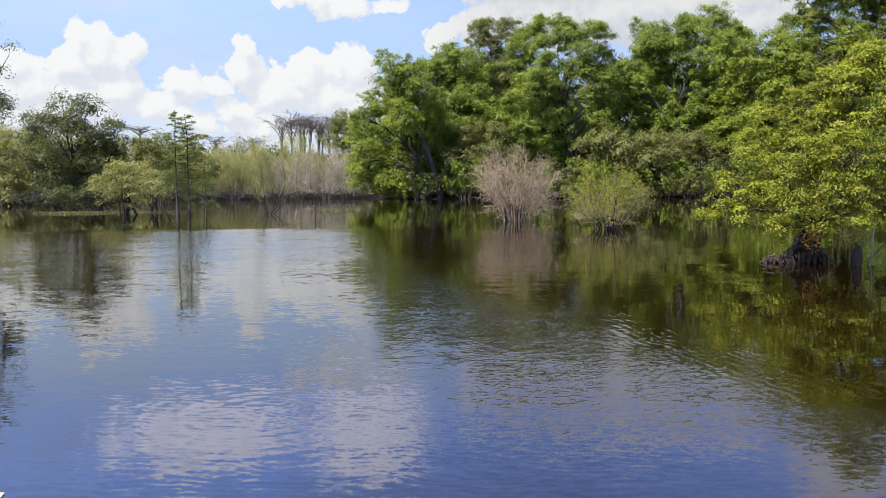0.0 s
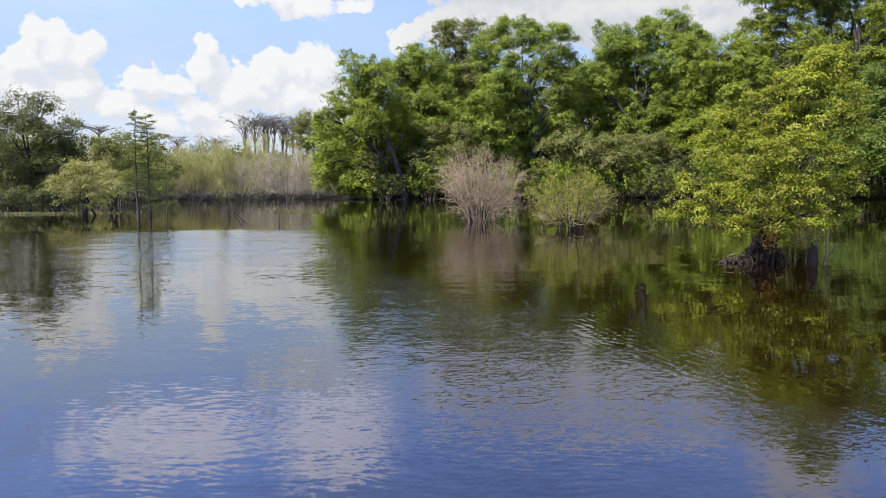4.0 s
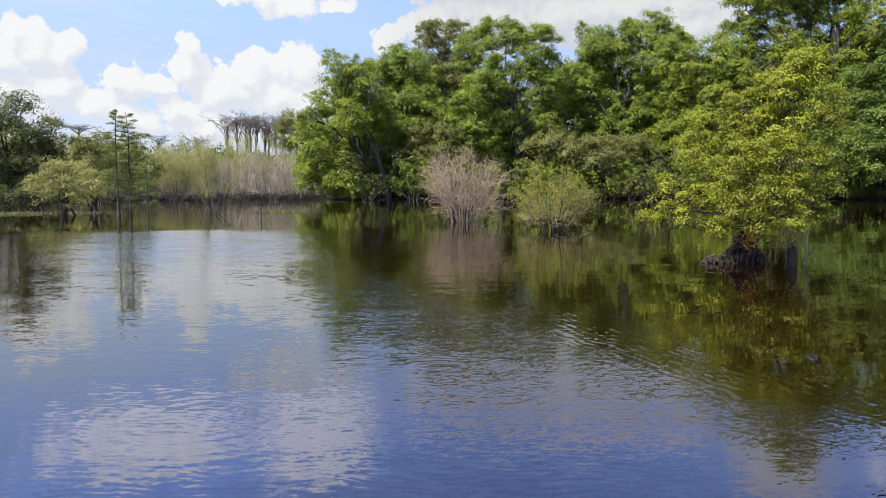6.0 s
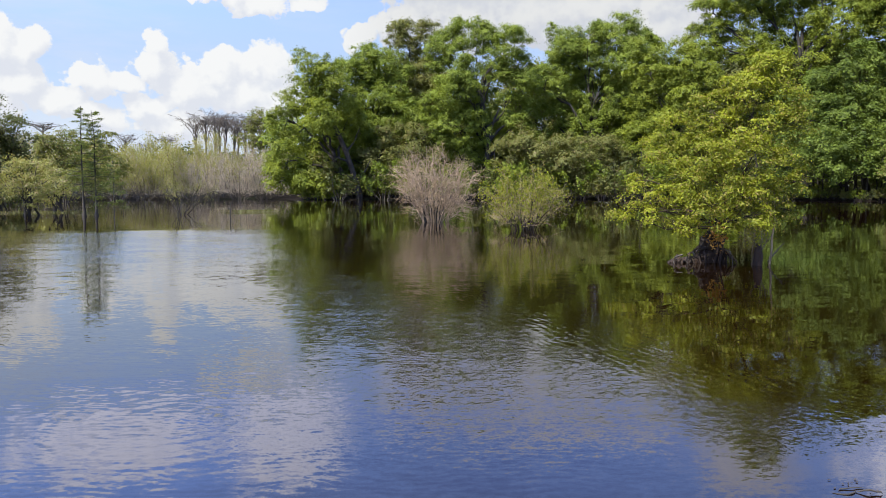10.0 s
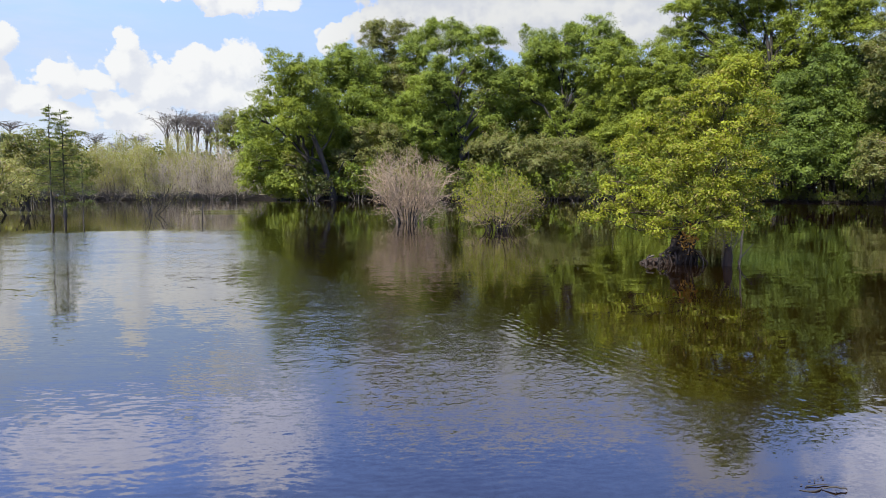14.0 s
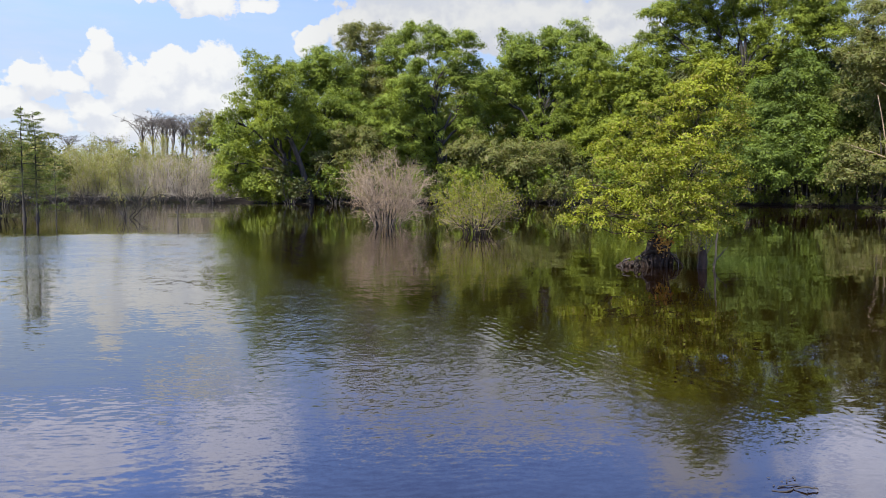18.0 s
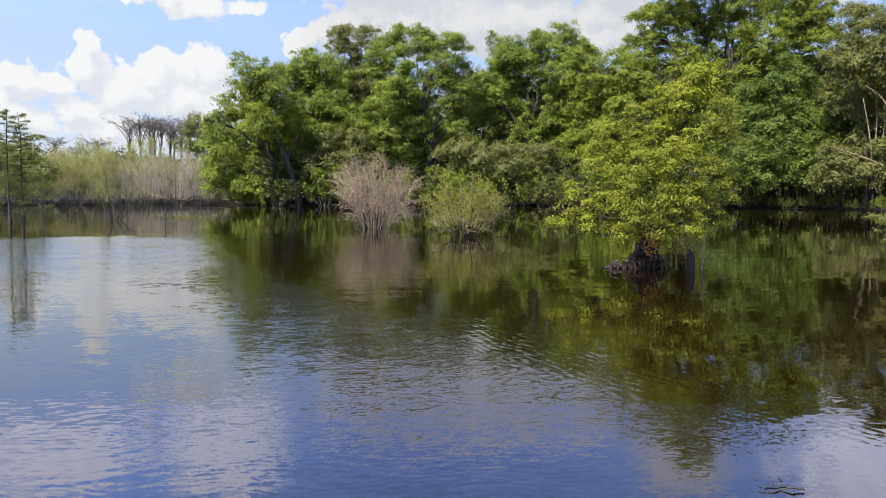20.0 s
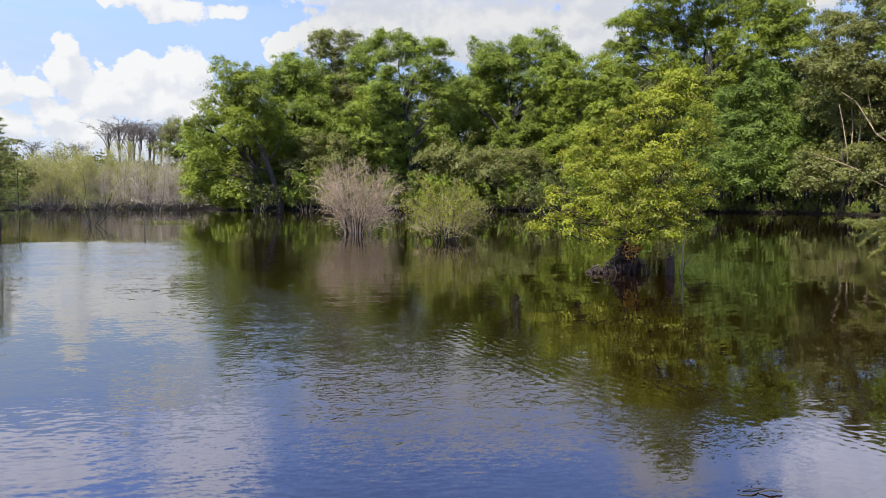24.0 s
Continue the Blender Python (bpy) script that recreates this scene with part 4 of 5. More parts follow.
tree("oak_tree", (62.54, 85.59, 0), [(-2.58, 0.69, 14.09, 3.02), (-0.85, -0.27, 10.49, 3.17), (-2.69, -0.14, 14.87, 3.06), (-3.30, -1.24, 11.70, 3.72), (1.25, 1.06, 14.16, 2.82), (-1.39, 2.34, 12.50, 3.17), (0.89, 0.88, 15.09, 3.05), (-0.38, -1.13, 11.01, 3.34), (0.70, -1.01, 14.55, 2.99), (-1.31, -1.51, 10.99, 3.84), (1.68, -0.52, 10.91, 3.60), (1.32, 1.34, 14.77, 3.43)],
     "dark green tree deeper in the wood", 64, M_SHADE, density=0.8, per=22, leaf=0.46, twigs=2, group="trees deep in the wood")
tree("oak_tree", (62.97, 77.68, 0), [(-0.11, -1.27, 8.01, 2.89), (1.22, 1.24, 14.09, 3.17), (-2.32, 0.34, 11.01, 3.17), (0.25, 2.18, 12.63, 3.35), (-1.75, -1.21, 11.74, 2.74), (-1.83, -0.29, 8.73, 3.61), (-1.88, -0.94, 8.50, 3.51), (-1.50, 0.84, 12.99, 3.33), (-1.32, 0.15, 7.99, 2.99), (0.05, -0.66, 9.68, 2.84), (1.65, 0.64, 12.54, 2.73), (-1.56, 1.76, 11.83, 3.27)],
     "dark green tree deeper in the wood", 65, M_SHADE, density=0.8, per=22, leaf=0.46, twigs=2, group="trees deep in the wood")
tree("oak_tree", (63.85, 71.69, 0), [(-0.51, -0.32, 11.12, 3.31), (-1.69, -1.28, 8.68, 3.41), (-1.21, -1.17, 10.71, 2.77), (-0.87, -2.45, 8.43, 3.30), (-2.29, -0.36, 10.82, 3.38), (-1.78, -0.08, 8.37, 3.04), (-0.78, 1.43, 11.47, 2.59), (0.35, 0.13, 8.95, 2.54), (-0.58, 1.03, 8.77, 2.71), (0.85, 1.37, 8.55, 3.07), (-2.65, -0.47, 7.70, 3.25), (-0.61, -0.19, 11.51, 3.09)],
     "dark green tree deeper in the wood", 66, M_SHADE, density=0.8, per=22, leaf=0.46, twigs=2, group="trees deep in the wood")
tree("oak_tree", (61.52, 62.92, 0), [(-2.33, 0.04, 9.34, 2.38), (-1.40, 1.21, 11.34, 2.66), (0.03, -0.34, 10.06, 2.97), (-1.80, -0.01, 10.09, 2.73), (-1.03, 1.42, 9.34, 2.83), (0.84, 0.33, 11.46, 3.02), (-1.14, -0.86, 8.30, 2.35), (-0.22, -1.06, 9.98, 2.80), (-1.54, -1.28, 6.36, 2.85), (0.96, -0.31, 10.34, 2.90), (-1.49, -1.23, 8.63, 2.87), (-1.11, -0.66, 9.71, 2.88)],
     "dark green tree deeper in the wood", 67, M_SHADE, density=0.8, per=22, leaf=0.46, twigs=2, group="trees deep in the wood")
# ---- the far left bank ----
tree("dark_tree", (-30.18, 63.16, 0), [(-0.21, -0.26, 7.64, 1.73), (1.20, 0.39, 7.23, 1.94), (3.08, 0.14, 5.93, 1.53), (-2.05, 0.37, 6.26, 1.73), (0.44, -0.91, 4.99, 2.34), (1.64, 1.13, 4.07, 1.94), (-1.55, -1.73, 3.55, 1.94), (-1.04, -0.21, 2.23, 1.73), (3.82, 1.40, 5.22, 1.12), (0.79, -0.18, 2.44, 1.73)],
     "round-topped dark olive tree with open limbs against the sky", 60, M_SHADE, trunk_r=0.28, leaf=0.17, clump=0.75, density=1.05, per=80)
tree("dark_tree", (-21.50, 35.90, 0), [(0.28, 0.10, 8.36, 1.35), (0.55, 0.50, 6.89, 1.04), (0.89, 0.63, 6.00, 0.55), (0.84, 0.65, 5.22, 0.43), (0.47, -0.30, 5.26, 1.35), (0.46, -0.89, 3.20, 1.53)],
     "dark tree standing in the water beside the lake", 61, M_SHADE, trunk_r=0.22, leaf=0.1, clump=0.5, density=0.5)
tree("dark_tree", (-40.80, 73.43, 0), [(0.63, -0.64, 5.26, 2.20), (1.30, 0.09, 3.44, 1.96), (-0.88, -0.04, 3.19, 2.32), (-1.30, -1.11, 5.41, 2.32), (1.93, 0.54, 1.57, 1.47), (0.23, -1.22, 1.59, 1.83)],
     "low yellowish-green tree on the far bank", 62, M_WILLOW, leaf=0.2, density=0.8, trunk_r=0.15, stems=3)
tree("dark_tree", (-41.45, 82.14, 0), [(-1.33, -0.33, 5.88, 2.01), (1.03, -1.07, 4.19, 2.28), (4.58, 2.22, 4.26, 2.28), (2.26, 1.77, 2.45, 2.01), (6.00, 3.16, 3.66, 1.88)],
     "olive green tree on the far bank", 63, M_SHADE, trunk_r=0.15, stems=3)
tree("dark_tree", (-28.66, 78.96, 0), [(-0.69, -1.18, 4.84, 1.59), (0.30, -0.25, 5.60, 1.47), (0.47, 1.54, 4.07, 1.83), (-0.02, -1.20, 2.87, 1.71), (3.15, 1.51, 5.49, 1.47), (3.79, 1.11, 3.45, 1.59), (2.32, 1.06, 2.31, 1.35)],
     "slender olive green trees at the far bank", 64, M_DULL, trunk_r=0.1, stems=3, density=0.7)
for x, y, tall, side, seed in ((-14.75, 43.17, 5.9, 0.95, 140), (-14.35, 43.9, 5.75, 1.0, 141)):
    cypress("pond_cypress", (x, y, 0), "slim dark young cypress with thin feathery foliage in the water", seed, tall, side, 1.3, M_BARK, M_NEEDLE, 0.062, 46, 0.0, 0.07, 32, "young cypresses in the water", 3.2)
tree("pond_shrub", (-18.48, 45.38, 0), [(-0.29, -0.26, 2.25, 1.07), (0.75, -0.54, 2.63, 1.00), (-0.99, -0.22, 1.60, 0.78), (0.88, 0.22, 1.82, 0.78), (0.26, -0.51, 1.40, 0.93), (-1.23, -0.39, 2.06, 0.57)],
     "pale yellow-green shrub on dark stems standing in the water", 65, M_WILLOW, category="shrub", trunk_r=0.17, leaf=0.1, clump=0.42, density=1.0, per=70, stems=6)
tree("pond_shrub", (-18.83, 49.54, 0), [(0.29, 0.03, 2.02, 0.85), (-0.12, -0.23, 1.13, 0.54), (0.86, 0.08, 1.48, 0.62)],
     "small olive shrub on two dark stems in the water", 66, M_WILLOW, category="shrub", trunk_r=0.17, leaf=0.12, clump=0.42, per=45, stems=2)
tree("pond_shrub", (-23.88, 55.04, 0), [(-0.56, -0.22, 1.52, 0.87), (-1.11, -0.80, 1.13, 0.70), (0.50, 0.07, 1.11, 0.79), (-2.43, -0.50, 1.14, 0.79), (-2.97, -1.41, 1.15, 0.70)],
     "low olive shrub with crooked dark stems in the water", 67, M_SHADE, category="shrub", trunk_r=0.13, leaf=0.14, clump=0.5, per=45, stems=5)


# ---- the thicket and the shrubs under the wood ----
def ring(a, d):
    return d * math.sin(radians(a)), d * math.cos(radians(a))


def scatter_copies(models, places, seed):
    """Sets copies of the models at places (x, y, scale, stretch); the first of each model is moved to its place."""
    rng = random.Random(seed)
    fresh = list(models)
    for k, (x, y, s, h) in enumerate(places):
        ob = models[k % len(models)]
        m = pose(x, y, 0.0, 0, 0, rng.uniform(0, 360)) @ Matrix.Diagonal((s, s, s * h, 1))
        if ob in fresh:
            fresh.remove(ob)
            later.append((ob, m))
        else:
            copy_thing(ob, m)
    for ob, m in later:
        ob.matrix_basis = m
    later.clear()


later = []
rng = random.Random(3)
olive = [shrub("willow_shrub", (0, 0, 0), "pale olive-leaved willow shrub in the flooded thicket", 100 + i, 6.7, 2.5, 14, M_THICK, M_WILLOW, 0.14, 6500, 0.12, 0.05, 9, 3,
               group="willows of the flooded thicket", bend=0.5, foot=0.7, stem_bark=M_GREY) for i in range(4)]
bare = [shrub("willow_shrub", (0, 0, 0), "leafless grey-tan willow shrub in the flooded thicket", 110 + i, 6.1, 2.5, 20, M_THICK, M_WILLOW, 0.15, 500, 0.3, 0.05, 12, 4,
              group="bare willows of the flooded thicket", bend=0.5, foot=0.7, thick=1.3, stem_bark=M_GREY) for i in range(3)]
spots = []
for k in range(51):
    a = -33 + 27.5 * (k + rng.uniform(-0.4, 0.4)) / 51
    row = k % 3
    x, y = ring(a, shore(a) - 1.0 + row * 5.5 + rng.uniform(-1.2, 1.2))
    spots.append((x, y, rng.uniform(0.85, 1.1), rng.uniform(0.9, 1.05) + 0.12 * row, a, row))
scatter_copies(olive, [s[:4] for s in spots if s[4] < -13 or (s[5] > 0 and s[4] < -9.5)], 1)
scatter_copies(bare, [s[:4] for s in spots if not (s[4] < -13 or (s[5] > 0 and s[4] < -9.5))], 2)

under = [shrub("bank_shrub", (0, 0, 0), "grey-green leafy shrub at the foot of the wood", 120 + i, 4.2, 2.3, 9, M_GREY, (M_DULL, M_OAK, M_SHADE)[i], 0.34, 1300, 0.0, 0.04, 7, 2,
               group="shrubs at the foot of the wood", bend=0.3, foot=0.5) for i in range(3)]
places = []
for k in range(64):
    a = -3 + 50 * (k + rng.uniform(-0.4, 0.4)) / 64
    x, y = ring(a, shore(a) + (-0.6, 1.6)[k % 2] + rng.uniform(-0.5, 0.5) + (0.4 if a > 26 else 0.0))
    if -1.0 < a < 0.4:      # the leaning trunk stands free
        continue
    if a < 28.5 or (a > 41 and k % 3):
        places.append((x, y, rng.uniform(0.7, 1.25) * (0.62 if a > 26 else 1.0), rng.uniform(0.8, 1.1)))
for k in range(26):
    a = 28 + 17 * (k + rng.uniform(-0.4, 0.4)) / 26
    places.append((*ring(a, shore(a) + rng.uniform(-0.2, 0.8)), rng.uniform(0.2, 0.42), rng.uniform(0.7, 1.1)))
scatter_copies(under, places, 3)

stalk = thing("thin_trunk", (0, 0, 0), "thin bare grey trunk under the canopy", "trunk", "thin trunks under the canopy")
r9 = np.random.default_rng(9)
part("stem", [tube(bent((0, 0, -0.2), (0.3, 0, 6.0), r9, 8, 0, 0.03), np.linspace(0.10, 0.045, 8), 6)], M_BARK, stalk, smooth=True)
scatter_copies([stalk], [(*ring(a, shore(a) + rng.uniform(1.0, 7.0)), rng.uniform(0.7, 1.2), 1.0) for a in [rng.uniform(0, 42) for _ in range(46)] + [rng.uniform(29, 42) for _ in range(26)]], 4)



def woods(name, label, seed, crowns, a0, a1, d0, d1, h0, h1, wide, leaf, per, mat):
    """Crowns without number, side by side, as one mesh."""
    fr = np.random.default_rng(seed)
    P, N = [], []
    for k in range(crowns):
        a = a0 + (a1 - a0) * (k + fr.uniform(0, 1)) / crowns
        h = fr.uniform(h0, h1)
        c = np.array([*ring(a, fr.uniform(d0, d1)), h * 0.5])
        o = fr.normal(size=(per, 3))
        o /= np.linalg.norm(o, axis=1, keepdims=True)
        P.append(c + o * fr.uniform(0.7, 1.05, (per, 1)) * np.array([wide, wide, h * 0.5]))
        N.append(o + fr.normal(0, 0.5, (per, 3)))
    ob = new(name, mesh_of(name, *blades(np.concatenate(P), np.concatenate(N), leaf, fr), mat))
    tagged(ob, label, "woods", kind="stuff")


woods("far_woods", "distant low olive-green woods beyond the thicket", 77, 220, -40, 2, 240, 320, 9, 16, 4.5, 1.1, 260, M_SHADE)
woods("deep_woods", "dark green undergrowth deep in the wood", 78, 150, -2, 58, 116, 150, 8, 14, 3.6, 0.6, 420, M_OAK)
# the undergrowth and tall wood carry the canopy's shade in their leaf colour
woods("deep_woods", "low undergrowth between the trunks of the wood, shade in its leaf colour", 80, 120, -2, 58, 101, 112, 4, 7.5, 3.2, 0.45, 420, M_SHADE)
woods("deep_woods", "tall green wood behind the front trees, leaves darkened for shade", 79, 46, 20, 58, 122, 140, 17, 21, 4.5, 0.6, 900, M_SHADE)

# bare flat-topped cypresses on the skyline
old = [vase_cypress("bald_cypress", (0, 0, 0), "tall leafless flat-topped grey cypress on the skyline", 130 + i, 19.0, 4.3, M_GREY, 0.4, 15, "flat-topped cypresses on the skyline") for i in range(4)]
sky_line = []
for a, d, s in ((-11.6, 186, 0.98), (-10.9, 182, 1.0), (-10.3, 190, 1.03), (-9.6, 178, 0.97), (-9.0, 184, 1.0), (-8.3, 190, 1.04), (-7.7, 180, 0.98), (-7.1, 188, 1.0),
                (-10.0, 200, 1.08), (-8.7, 202, 1.08), (-13.6, 230, 0.9), (-16.2, 240, 0.95), (-14.9, 236, 0.8)):
    sky_line.append((*ring(a, d), s * 0.93, rng.uniform(0.95, 1.04)))
scatter_copies(old, sky_line, 5)

umbrella = thing("bald_cypress", (*ring(-21.15, 120), 0), "lone bare cypress with two flat tiers of limbs", "cypress")
g6 = np.random.default_rng(66)
part("trunk", [tube([(0, 0, -0.5), (0.1, 0, 4.0), (0.0, 0, 7.5), (0.1, 0, 9.9)], (0.34, 0.2, 0.16, 0.08), 8)], M_GREY, umbrella, smooth=True)
for k in range(22):
    high = k < 13
    a = k * 2.4
    reach = g6.uniform(1.2, 2.5) if high else g6.uniform(1.4, 2.9)
    top = np.array([math.cos(a) * reach, math.sin(a) * reach, (10.1 if high else 8.0) + g6.normal(0, 0.12) - (0.0 if high else 0.35 * (reach - 1.4))])
    q = bent((0.05, 0, top[2] - g6.uniform(0.5, 1.2)), top, g6, 6, 0.06, 0.03)
    tubes = [tube(q, np.linspace(0.07, 0.025, 6), 4)]
    for _ in range(9):
        p = q[g6.integers(2, 6)]
        tubes.append(tube(bent(p, p + g6.normal(0, 1, 3) * np.array([0.6, 0.6, 0.1]), g6, 4, 0.0, 0.05), np.linspace(0.025, 0.012, 4), 3))
    part("limb", tubes, M_GREY, umbrella)

# a sapling and a few stems out in the water
cypress("sapling", (-11.41, 37.35, 0), "thin cypress sapling with sparse pale green foliage in the water", 142, 3.0, 0.75, 0.5, M_BARK, M_NEEDLE, 0.035, 18, 0.0, 0.09, 16, butt=0.8)
shrub("sapling", (-10.06, 44.67, 0), "sparse brownish sapling bush standing in the water", 143, 3.1, 1.4, 6, M_BARK, M_WILLOW, 0.07, 1700, 0.2, 0.03, 9, 3, bend=0.4, foot=0.1)
dead = thing("dead_stick", (-5.78, 35.01, 0), "thin dead stem sticking out of the water", "stick")
part("stem", [tube(bent((0, 0, -0.3), (0.02, 0, 0.85), r9, 5, 0, 0.02), (0.035, 0.03, 0.028, 0.025, 0.02), 6)], M_BARK, dead)
part("knob", [tube([(-0.02, 0, 0.52), (-0.06, 0.0, 0.6), (-0.1, 0, 0.62)], (0.03, 0.04, 0.015), 5)], M_BARK, dead)


def sedge(at, label, seed, length, width, n, height):
    """A floating mat of sedge blades."""
    g = np.random.default_rng(seed)
    ob = thing("sedge_mat", at, label, "sedge", kind="stuff")
    B = np.stack([g.normal(0, length / 3.2, n), g.normal(0, width / 3, n), np.zeros(n)], 1)
    tips = B + np.stack([g.normal(0, height * 0.5, n), g.normal(0, height * 0.5, n), height * g.uniform(0.3, 1.1, n)], 1)
    side = np.stack([g.normal(0, 1, n), g.normal(0, 0.4, n), np.zeros(n)], 1)
    side *= 0.016 / np.linalg.norm(side, axis=1, keepdims=True)
    mid = (B + tips) / 2 + np.array([0, 0, height * 0.12])
    V = np.stack([B - side, mid - side * 0.8, tips, mid + side * 0.8], 1).reshape(-1, 3)
    part("blades", [(V, np.arange(4 * n).reshape(n, 4))], M_GRASS, ob)


sedge((-6.73, 48.85, 0), "low mat of tan-green sedge on the water", 150, 2.6, 1.2, 900, 0.15)
sedge((-23.30, 48.92, 0), "low mat of pale green sedge on the water", 151, 3.6, 1.4, 1200, 0.15)
sedge((-18.65, 49.84, 0), "low mat of pale green sedge round the cypress feet", 152, 4.0, 1.4, 900, 0.13)

# ---- the two bushes out in the lake ----
bush = shrub("bare_bush", (3.09, 33.27, 0), "large leafless grey-tan bush fanning out of the water", 160, 3.15, 1.65, 48, M_TWIG, M_WILLOW, 0.05, 600, 0.3, 0.026, 13, 4, bend=0.12, foot=0.5, thick=1.2, wild=0.75, low=0.97)
low_bush = shrub("leafy_bush", (5.63, 26.63, 0), "low bush with yellow-green leaves and tan stems in the water", 161, 2.1, 1.3, 34, M_TWIG, M_YELLOW, 0.06, 8500, 0.05, 0.018, 10, 4, bend=0.15, foot=0.4, thick=1.3, wild=0.6, low=0.95, stem_bark=M_STUMP)

g4 = np.random.default_rng(44)
for ob, count, wide, tall in ((bush, 9, 0.45, 0.75), (low_bush, 6, 0.35, 0.4)):
    for k in range(count):
        a = g4.uniform(0, 6.28)
        foot = np.array([math.cos(a), 0.6 * math.sin(a), 0]) * wide * g4.uniform(0.2, 1.0) + np.array([0, 0, -0.3])
        part("trunk", [tube(bent(foot, foot * np.array([1.6, 1.6, 0]) + np.array([g4.normal(0, 0.1), 0, tall * g4.uniform(0.6, 1.2)]), g4, 6, 0, 0.05), np.linspace(0.06, 0.03, 6), 6)], M_BARK, ob, "dark wet trunk", True)

# ---- the tree on the root stump ----
BOUGHS = [(0.91, -0.60, 3.71, 0.30), (0.66, -0.31, 3.31, 0.44), (1.30, -0.35, 3.21, 0.42), (0.19, 0.17, 2.97, 0.40), (-0.46, 0.32, 2.63, 0.37), (0.62, 0.06, 2.63, 0.51), (1.17, -0.40, 2.54, 0.44), (-0.90, 0.47, 2.23, 0.28), (-0.21, 0.04, 2.17, 0.49), (0.54, -0.59, 1.95, 0.51), (1.31, -0.54, 1.98, 0.33), (-0.58, 0.35, 1.72, 0.40), (0.28, 0.29, 1.51, 0.51), (0.72, -0.50, 1.40, 0.44), (-1.04, 0.65, 1.34, 0.33), (-1.53, 0.52, 1.08, 0.21), (-0.29, 0.44, 1.07, 0.40), (0.36, 0.18, 0.88, 0.40), (-0.40, 0.02, 0.70, 0.21), (0.95, -0.57, 0.98, 0.28)]
OUTER_SPRAYS = [(-1.25, 0.66, 1.61, 0.16), (-0.73, 0.47, 2.41, 0.19), (-1.66, 0.69, 0.93, 0.10), (-1.06, 0.34, 0.97, 0.16), (1.28, -0.83, 2.76, 0.19), (1.30, -0.78, 1.57, 0.21), (1.35, -0.57, 1.02, 0.16), (-0.19, 0.18, 3.21, 0.16), (0.77, -0.41, 3.82, 0.19), (0.40, -0.09, 3.42, 0.21), (-0.10, -0.95, 1.73, 0.30), (0.07, -0.92, 2.20, 0.30), (-0.42, -0.80, 1.14, 0.28), (0.38, -0.97, 2.52, 0.28), (0.05, -0.91, 0.82, 0.23), (-0.63, -0.59, 1.57, 0.26), (0.46, -1.01, 0.98, 0.21), (-0.44, -0.68, 2.05, 0.28), (0.09, -1.15, 1.36, 0.30)]
tree("foreground_tree", (6.74, 14.51, 0), BOUGHS + OUTER_SPRAYS,
     "bushy yellow-green tree growing from a gnarled root stump in the water", 70, M_YELLOW, trunk_r=0.045, leaf=0.046, clump=0.2, per=74, density=1.65, flat=0.3, shag=0.42, stems=3, twigs=5, fork=0.42, bark=M_STUMP, near=True)


def lump(c, r, seed, squash=(1.0, 1.0, 1.0), rough=0.28):
    """A gnarled lump of roots: a ball pushed in and out."""
    bm = bmesh.new()
    bmesh.ops.create_icosphere(bm, subdivisions=4, radius=1.0)
    noise.seed_set(seed)
    for v in bm.verts:
        d = v.co.normalized()
        k = 1 + rough * noise.noise(d * 2.1) + rough * 0.7 * noise.noise(d * 5.3) + 0.1 * noise.noise(d * 13)
        v.co = Vector((d.x * squash[0], d.y * squash[1], d.z * squash[2])) * r * k + Vector(c)
    V = np.array([v.co[:] for v in bm.verts])
    F = np.array([[v.index for v in f.verts] for f in bm.faces])
    bm.free()
    return V, F


stump = thing("root_stump", (6.80, 14.66, 0), "dark gnarled root stump in the water", "stump")
part("root_mass", [lump((0, 0, 0.06), 0.21, 3, (1.1, 0.8, 0.9), 0.4), lump((0.03, 0.03, 0.34), 0.17, 4, (0.95, 0.8, 1.45), 0.45), lump((0.33, 0.1, 0.08), 0.12, 5, (0.9, 0.8, 1.5), 0.4), lump((0.17, 0.06, 0.0), 0.1, 9, (1.2, 0.7, 0.7), 0.4)], M_STUMP, stump)
part("root_mass", [lump((-0.34, 0.0, 0.0), 0.15, 6, (1.6, 0.8, 0.75), 0.45), lump((-0.55, 0.05, 0.02), 0.1, 7, (1.6, 0.8, 0.8), 0.5), lump((-0.72, 0.0, 0.0), 0.06, 11, (1.4, 0.8, 0.9), 0.5)], M_STUMP, stump, "reddish root mass at the waterline")
g8 = np.random.default_rng(8)
P = g8.normal(0, 1, (140, 3)) * np.array([0.09, 0.08, 0.12]) + np.array([-0.04, -0.5, 0.52])
tagged(part("dead_leaves", [leaves(P, g8.normal(0, 1, (140, 3)), 0.07, g8)], M_DEAD, stump, "orange-brown dead leaves"), kind="stuff")
for k in range(9):
    a = k * 0.7 + g8.uniform(-0.2, 0.2)
    s = np.array([math.cos(a) * 0.1, math.sin(a) * 0.12, g8.uniform(0.2, 0.42)])
    e = np.array([math.cos(a) * g8.uniform(0.2, 0.36), math.sin(a) * 0.3, -0.2])
    part("root", [tube(bent(s, e, g8, 6, 0.12, 0.12), np.linspace(0.035, 0.015, 6), 6)], M_STUMP, stump, smooth=True)
for k in range(16):
    x = g8.uniform(-0.75, 0.42)
    s = np.array([x, -0.12 + g8.normal(0, 0.05), g8.uniform(0.06, 0.2) + 0.18 * math.exp(-(x * 4) ** 2)])
    e = s + np.array([g8.normal(0, 0.14), -0.1, -0.35])
    part("root", [tube(bent(s, e, g8, 6, 0.15, 0.14), np.linspace(0.02, 0.008, 6), 5)], M_GREY if k % 5 == 0 else M_STUMP, stump, smooth=True)
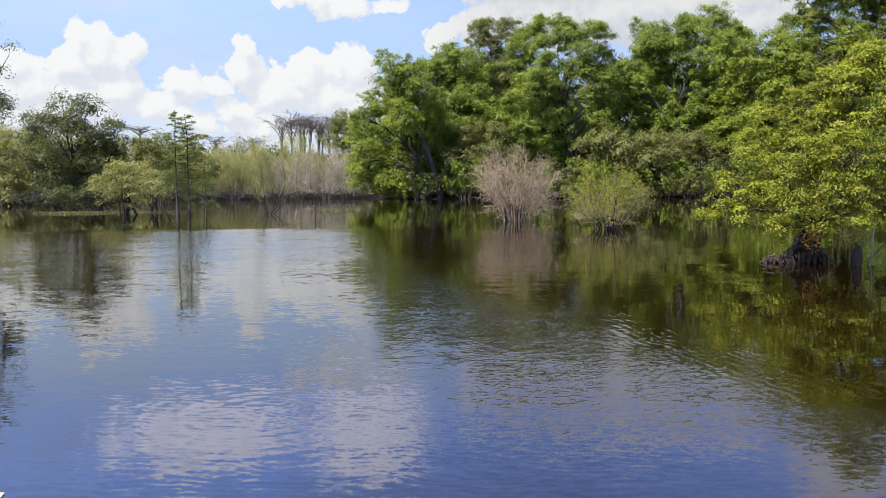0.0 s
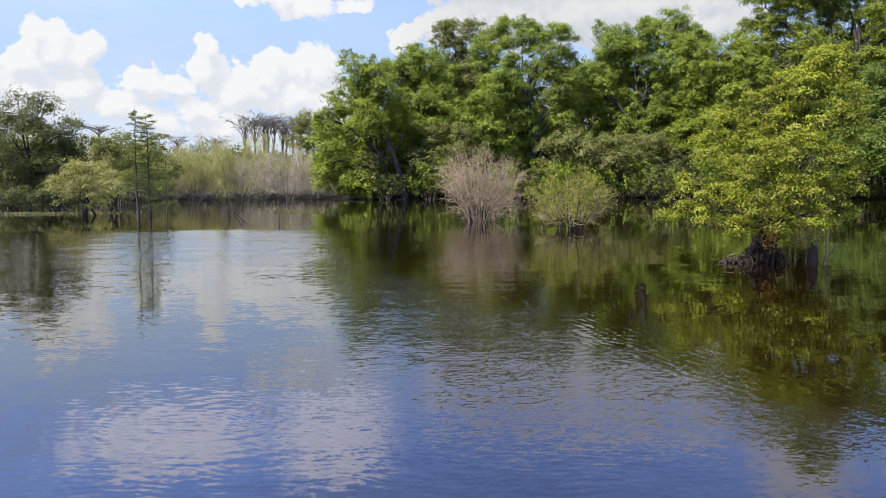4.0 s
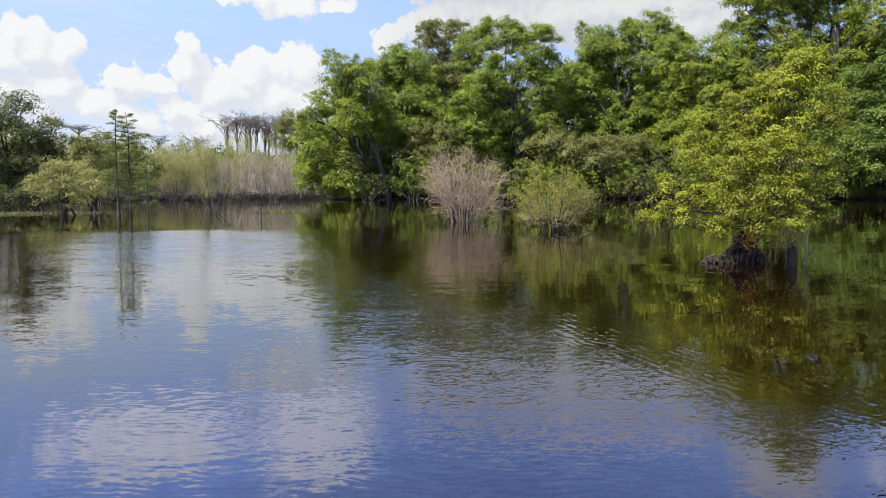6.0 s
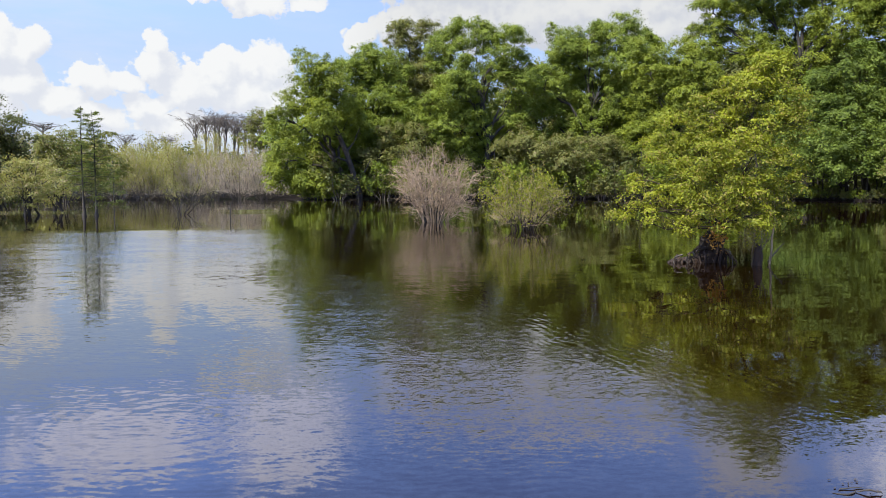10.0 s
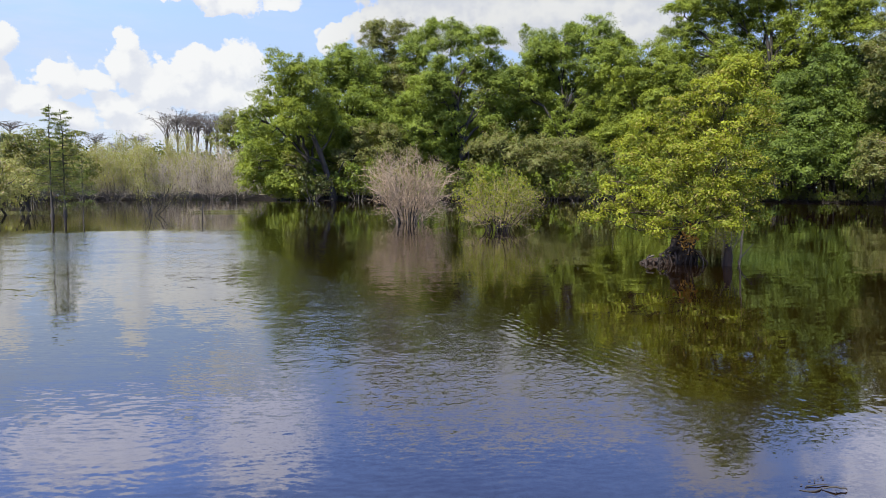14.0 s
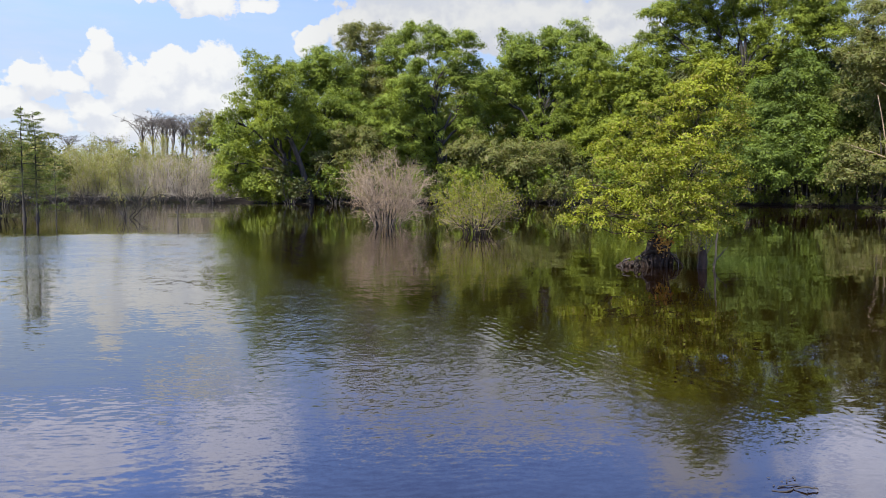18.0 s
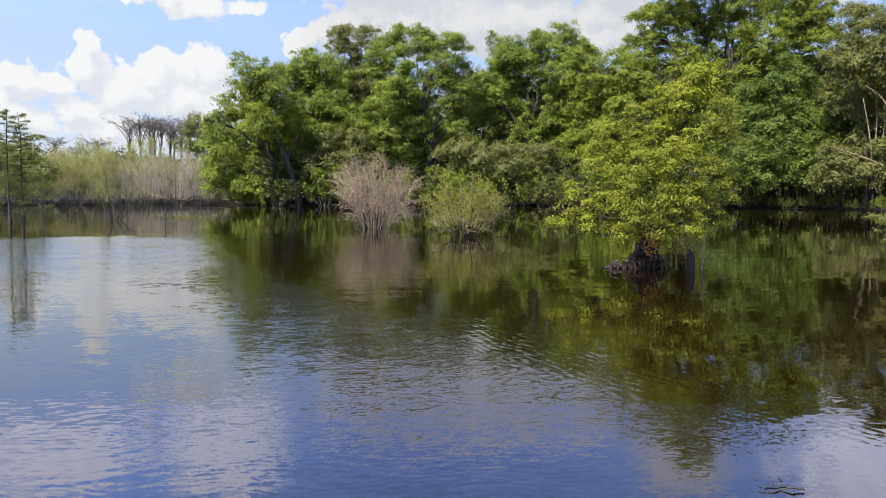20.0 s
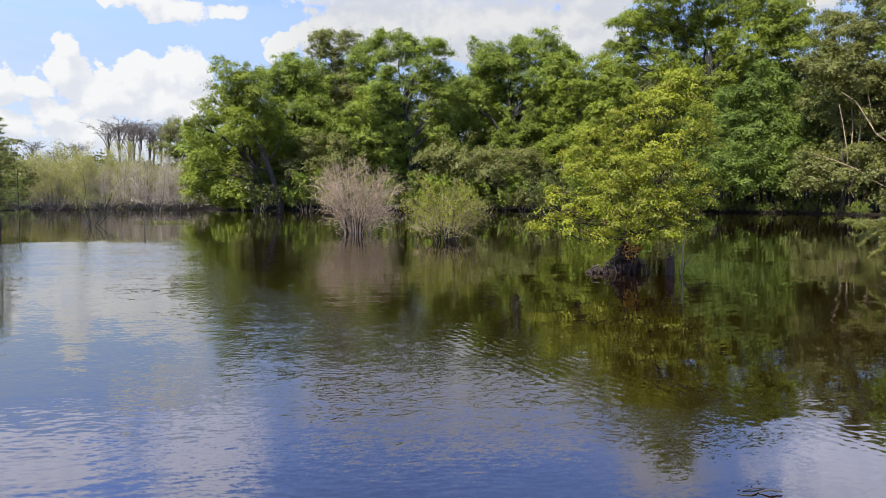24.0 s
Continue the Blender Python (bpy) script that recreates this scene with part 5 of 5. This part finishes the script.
post = thing("broken_stem", (7.45, 13.94, 0), "short dark broken stem in the water with thin dead shoots", "stick")
part("stem", [tube(bent((0, 0, -0.4), (0.0, 0, 0.42), g8, 6, 0, 0.05), (0.11, 0.1, 0.095, 0.09, 0.08, 0.04), 8)], M_STUMP, post)
for k in range(5):
    part("shoot", [tube(bent((g8.normal(0, 0.03), 0, 0.15), (g8.normal(0, 0.16), g8.normal(0, 0.1), g8.uniform(0.5, 1.0)), g8, 5, 0, 0.06), np.linspace(0.01, 0.004, 5), 4)], M_GREY, post)
P = np.concatenate([np.stack([g8.normal(0, 0.12, 260), g8.normal(0, 0.1, 260), g8.uniform(0.35, 1.1, 260)], 1)])
tagged(part("foliage", [leaves(P, g8.normal(0, 1, (260, 3)), 0.045, g8)], M_YELLOW, post, "thin yellow-green leaves"), kind="stuff")
pole = thing("dead_shoot", (7.75, 14.12, 0), "tall thin pale dead shoot standing in the water", "stick")
part("stem", [tube(bent((0, 0, -0.3), (0.1, 0, 1.65), g8, 8, 0, 0.02), np.linspace(0.024, 0.01, 8), 6)], M_TWIG, pole)
part("side_shoot", [tube(bent((0.01, 0, 0.05), (0.35, 0.05, 0.4), g8, 5, 0, 0.04), np.linspace(0.016, 0.007, 5), 5)], M_GREY, pole)
part("side_shoot", [tube(bent((0.06, 0, 1.0), (-0.22, 0.05, 1.35), g8, 5, 0, 0.04), np.linspace(0.014, 0.006, 5), 5)], M_TWIG, pole)

# ---- a cypress beside the lake whose boughs hang over the water ----
edge_tree = thing("lake_cypress", (13.83, 12.37, 0), "cypress with feathery pale green boughs hanging low over the water", "cypress")
s10 = np.linspace(0, 1, 10)
part("trunk", [tube(np.stack([0.15 * s10, 0.1 * s10, -0.5 + 8.5 * s10], 1), 0.2 * (1 - 0.75 * s10) * (1 + 1.2 * np.exp(-s10 * 14)), 10)], M_BARK, edge_tree, smooth=True)


def bough(path, seed, r):
    """A drooping bough with flat feathery sprays."""
    g = np.random.default_rng(300 + seed)
    P = np.asarray(path)
    P = np.concatenate([[(0.05, 0.0, P[0][2] + 0.3)], P])
    s = np.linspace(0, len(P) - 1, 14)
    P = np.stack([np.interp(s, np.arange(len(P)), P[:, k]) for k in range(3)], 1) + g.normal(0, 0.012, (14, 3))
    ob = part("bough", [tube(P, np.linspace(r, r * 0.25, 14), 6)], M_GREY, edge_tree, smooth=True)
    twigs, A, N = [], [], []
    for k in range(34):
        u = g.uniform(3.5, 13)
        i = min(int(u), 12)
        p = P[i] + (P[i + 1] - P[i]) * (u - i)
        along = P[i + 1] - P[i]
        along /= np.linalg.norm(along)
        d = along * 0.8 + np.cross(along, (0, 0, 1)) * g.choice((-1, 1)) * g.uniform(0.4, 1.0) + np.array([0, 0, g.normal(-0.15, 0.25)])
        e = p + d * g.uniform(0.15, 0.38)
        q = bent(p, e, g, 5, 0.05, 0.05)
        twigs.append(tube(q, np.linspace(0.006, 0.002, 5), 3))
        t = g.uniform(0.1, 1.05, 130)[:, None]
        A.append(q[0] + (q[-1] - q[0]) * t + g.normal(0, 0.022, (130, 3)))
        N.append(g.normal(0, 0.4, (130, 3)) + np.array([0, 0, 1.0]))
    tagged(part("twigs", twigs, M_GREY, ob), kind="stuff")
    part("foliage", [leaves(np.concatenate(A), np.concatenate(N), 0.05, g, 0.3)], M_SPRAY, ob)


bough([(-0.47, -0.68, 1.73), (-1.15, 0.06, 1.50), (-1.67, 0.57, 1.32), (-2.03, 0.90, 1.10), (-2.48, 1.28, 1.03)], 0, 0.028)
bough([(-0.45, -0.69, 1.32), (-1.14, 0.05, 1.04), (-1.66, 0.56, 0.95), (-2.08, 0.94, 0.87), (-2.34, 1.16, 0.75)], 1, 0.022)
bough([(-0.45, -0.70, 1.01), (-1.13, 0.04, 0.72), (-1.65, 0.55, 0.71), (-1.93, 0.81, 0.61), (-2.19, 1.04, 0.44)], 2, 0.02)
bough([(-0.44, -0.71, 0.80), (-1.00, -0.09, 0.46), (-1.51, 0.41, 0.21), (-1.81, 0.70, 0.10), (-1.99, 0.86, -0.00)], 3, 0.018)
bough([(-0.47, -0.67, 2.03), (-1.10, 0.01, 1.82), (-1.41, 0.32, 1.57), (-1.67, 0.57, 1.50)], 4, 0.025)

# ---- weed afloat ----
weed = thing("floating_weed", (2.42, 3.50, 0), "dark scraps of weed afloat on the lake", "weed", kind="stuff")
g5 = np.random.default_rng(55)
shreds = []
for x, y, long, turn, thick in ((-0.06, -0.02, 0.13, 0.1, 0.012), (0.0, 0.0, 0.16, 0.05, 0.009), (0.05, -0.05, 0.12, -0.3, 0.014), (-0.1, 0.03, 0.07, 0.2, 0.006), (0.09, -0.03, 0.08, 0.5, 0.01), (0.02, 0.07, 0.05, 1.1, 0.008)):
    way_x, way_y = math.cos(turn) * long / 2, math.sin(turn) * long / 2
    shreds.append(tube(bent((x - way_x, y - way_y, 0.002), (x + way_x, y + way_y, 0.004), g5, 6, 0.0, 0.08), np.array([0.3, 0.9, 1.0, 0.8, 0.9, 0.2]) * thick * 0.38, 6))
part("shreds", shreds, M_BARK, weed, smooth=True)
P = np.stack([g5.uniform(-0.2, 0.2, 9), g5.uniform(-0.1, 0.14, 9), np.full(9, 0.004)], 1)
part("scraps", [leaves(P, g5.normal(0, 0.08, (9, 3)) + np.array([0, 0, 1.0]), 0.022, g5, 0.5, 0.04)], M_BARK, weed)

leaf = thing("floating_leaf", (-2.205, 3.72, 0), "pale dry curled leaf afloat on the lake", "leaf")
part("blade", [leaves(np.array([(0, 0, 0.003)]), np.array([(0.0, -0.05, 1.0)]), 0.07, g5, 0.6, 0.03)], M_PALE, leaf)
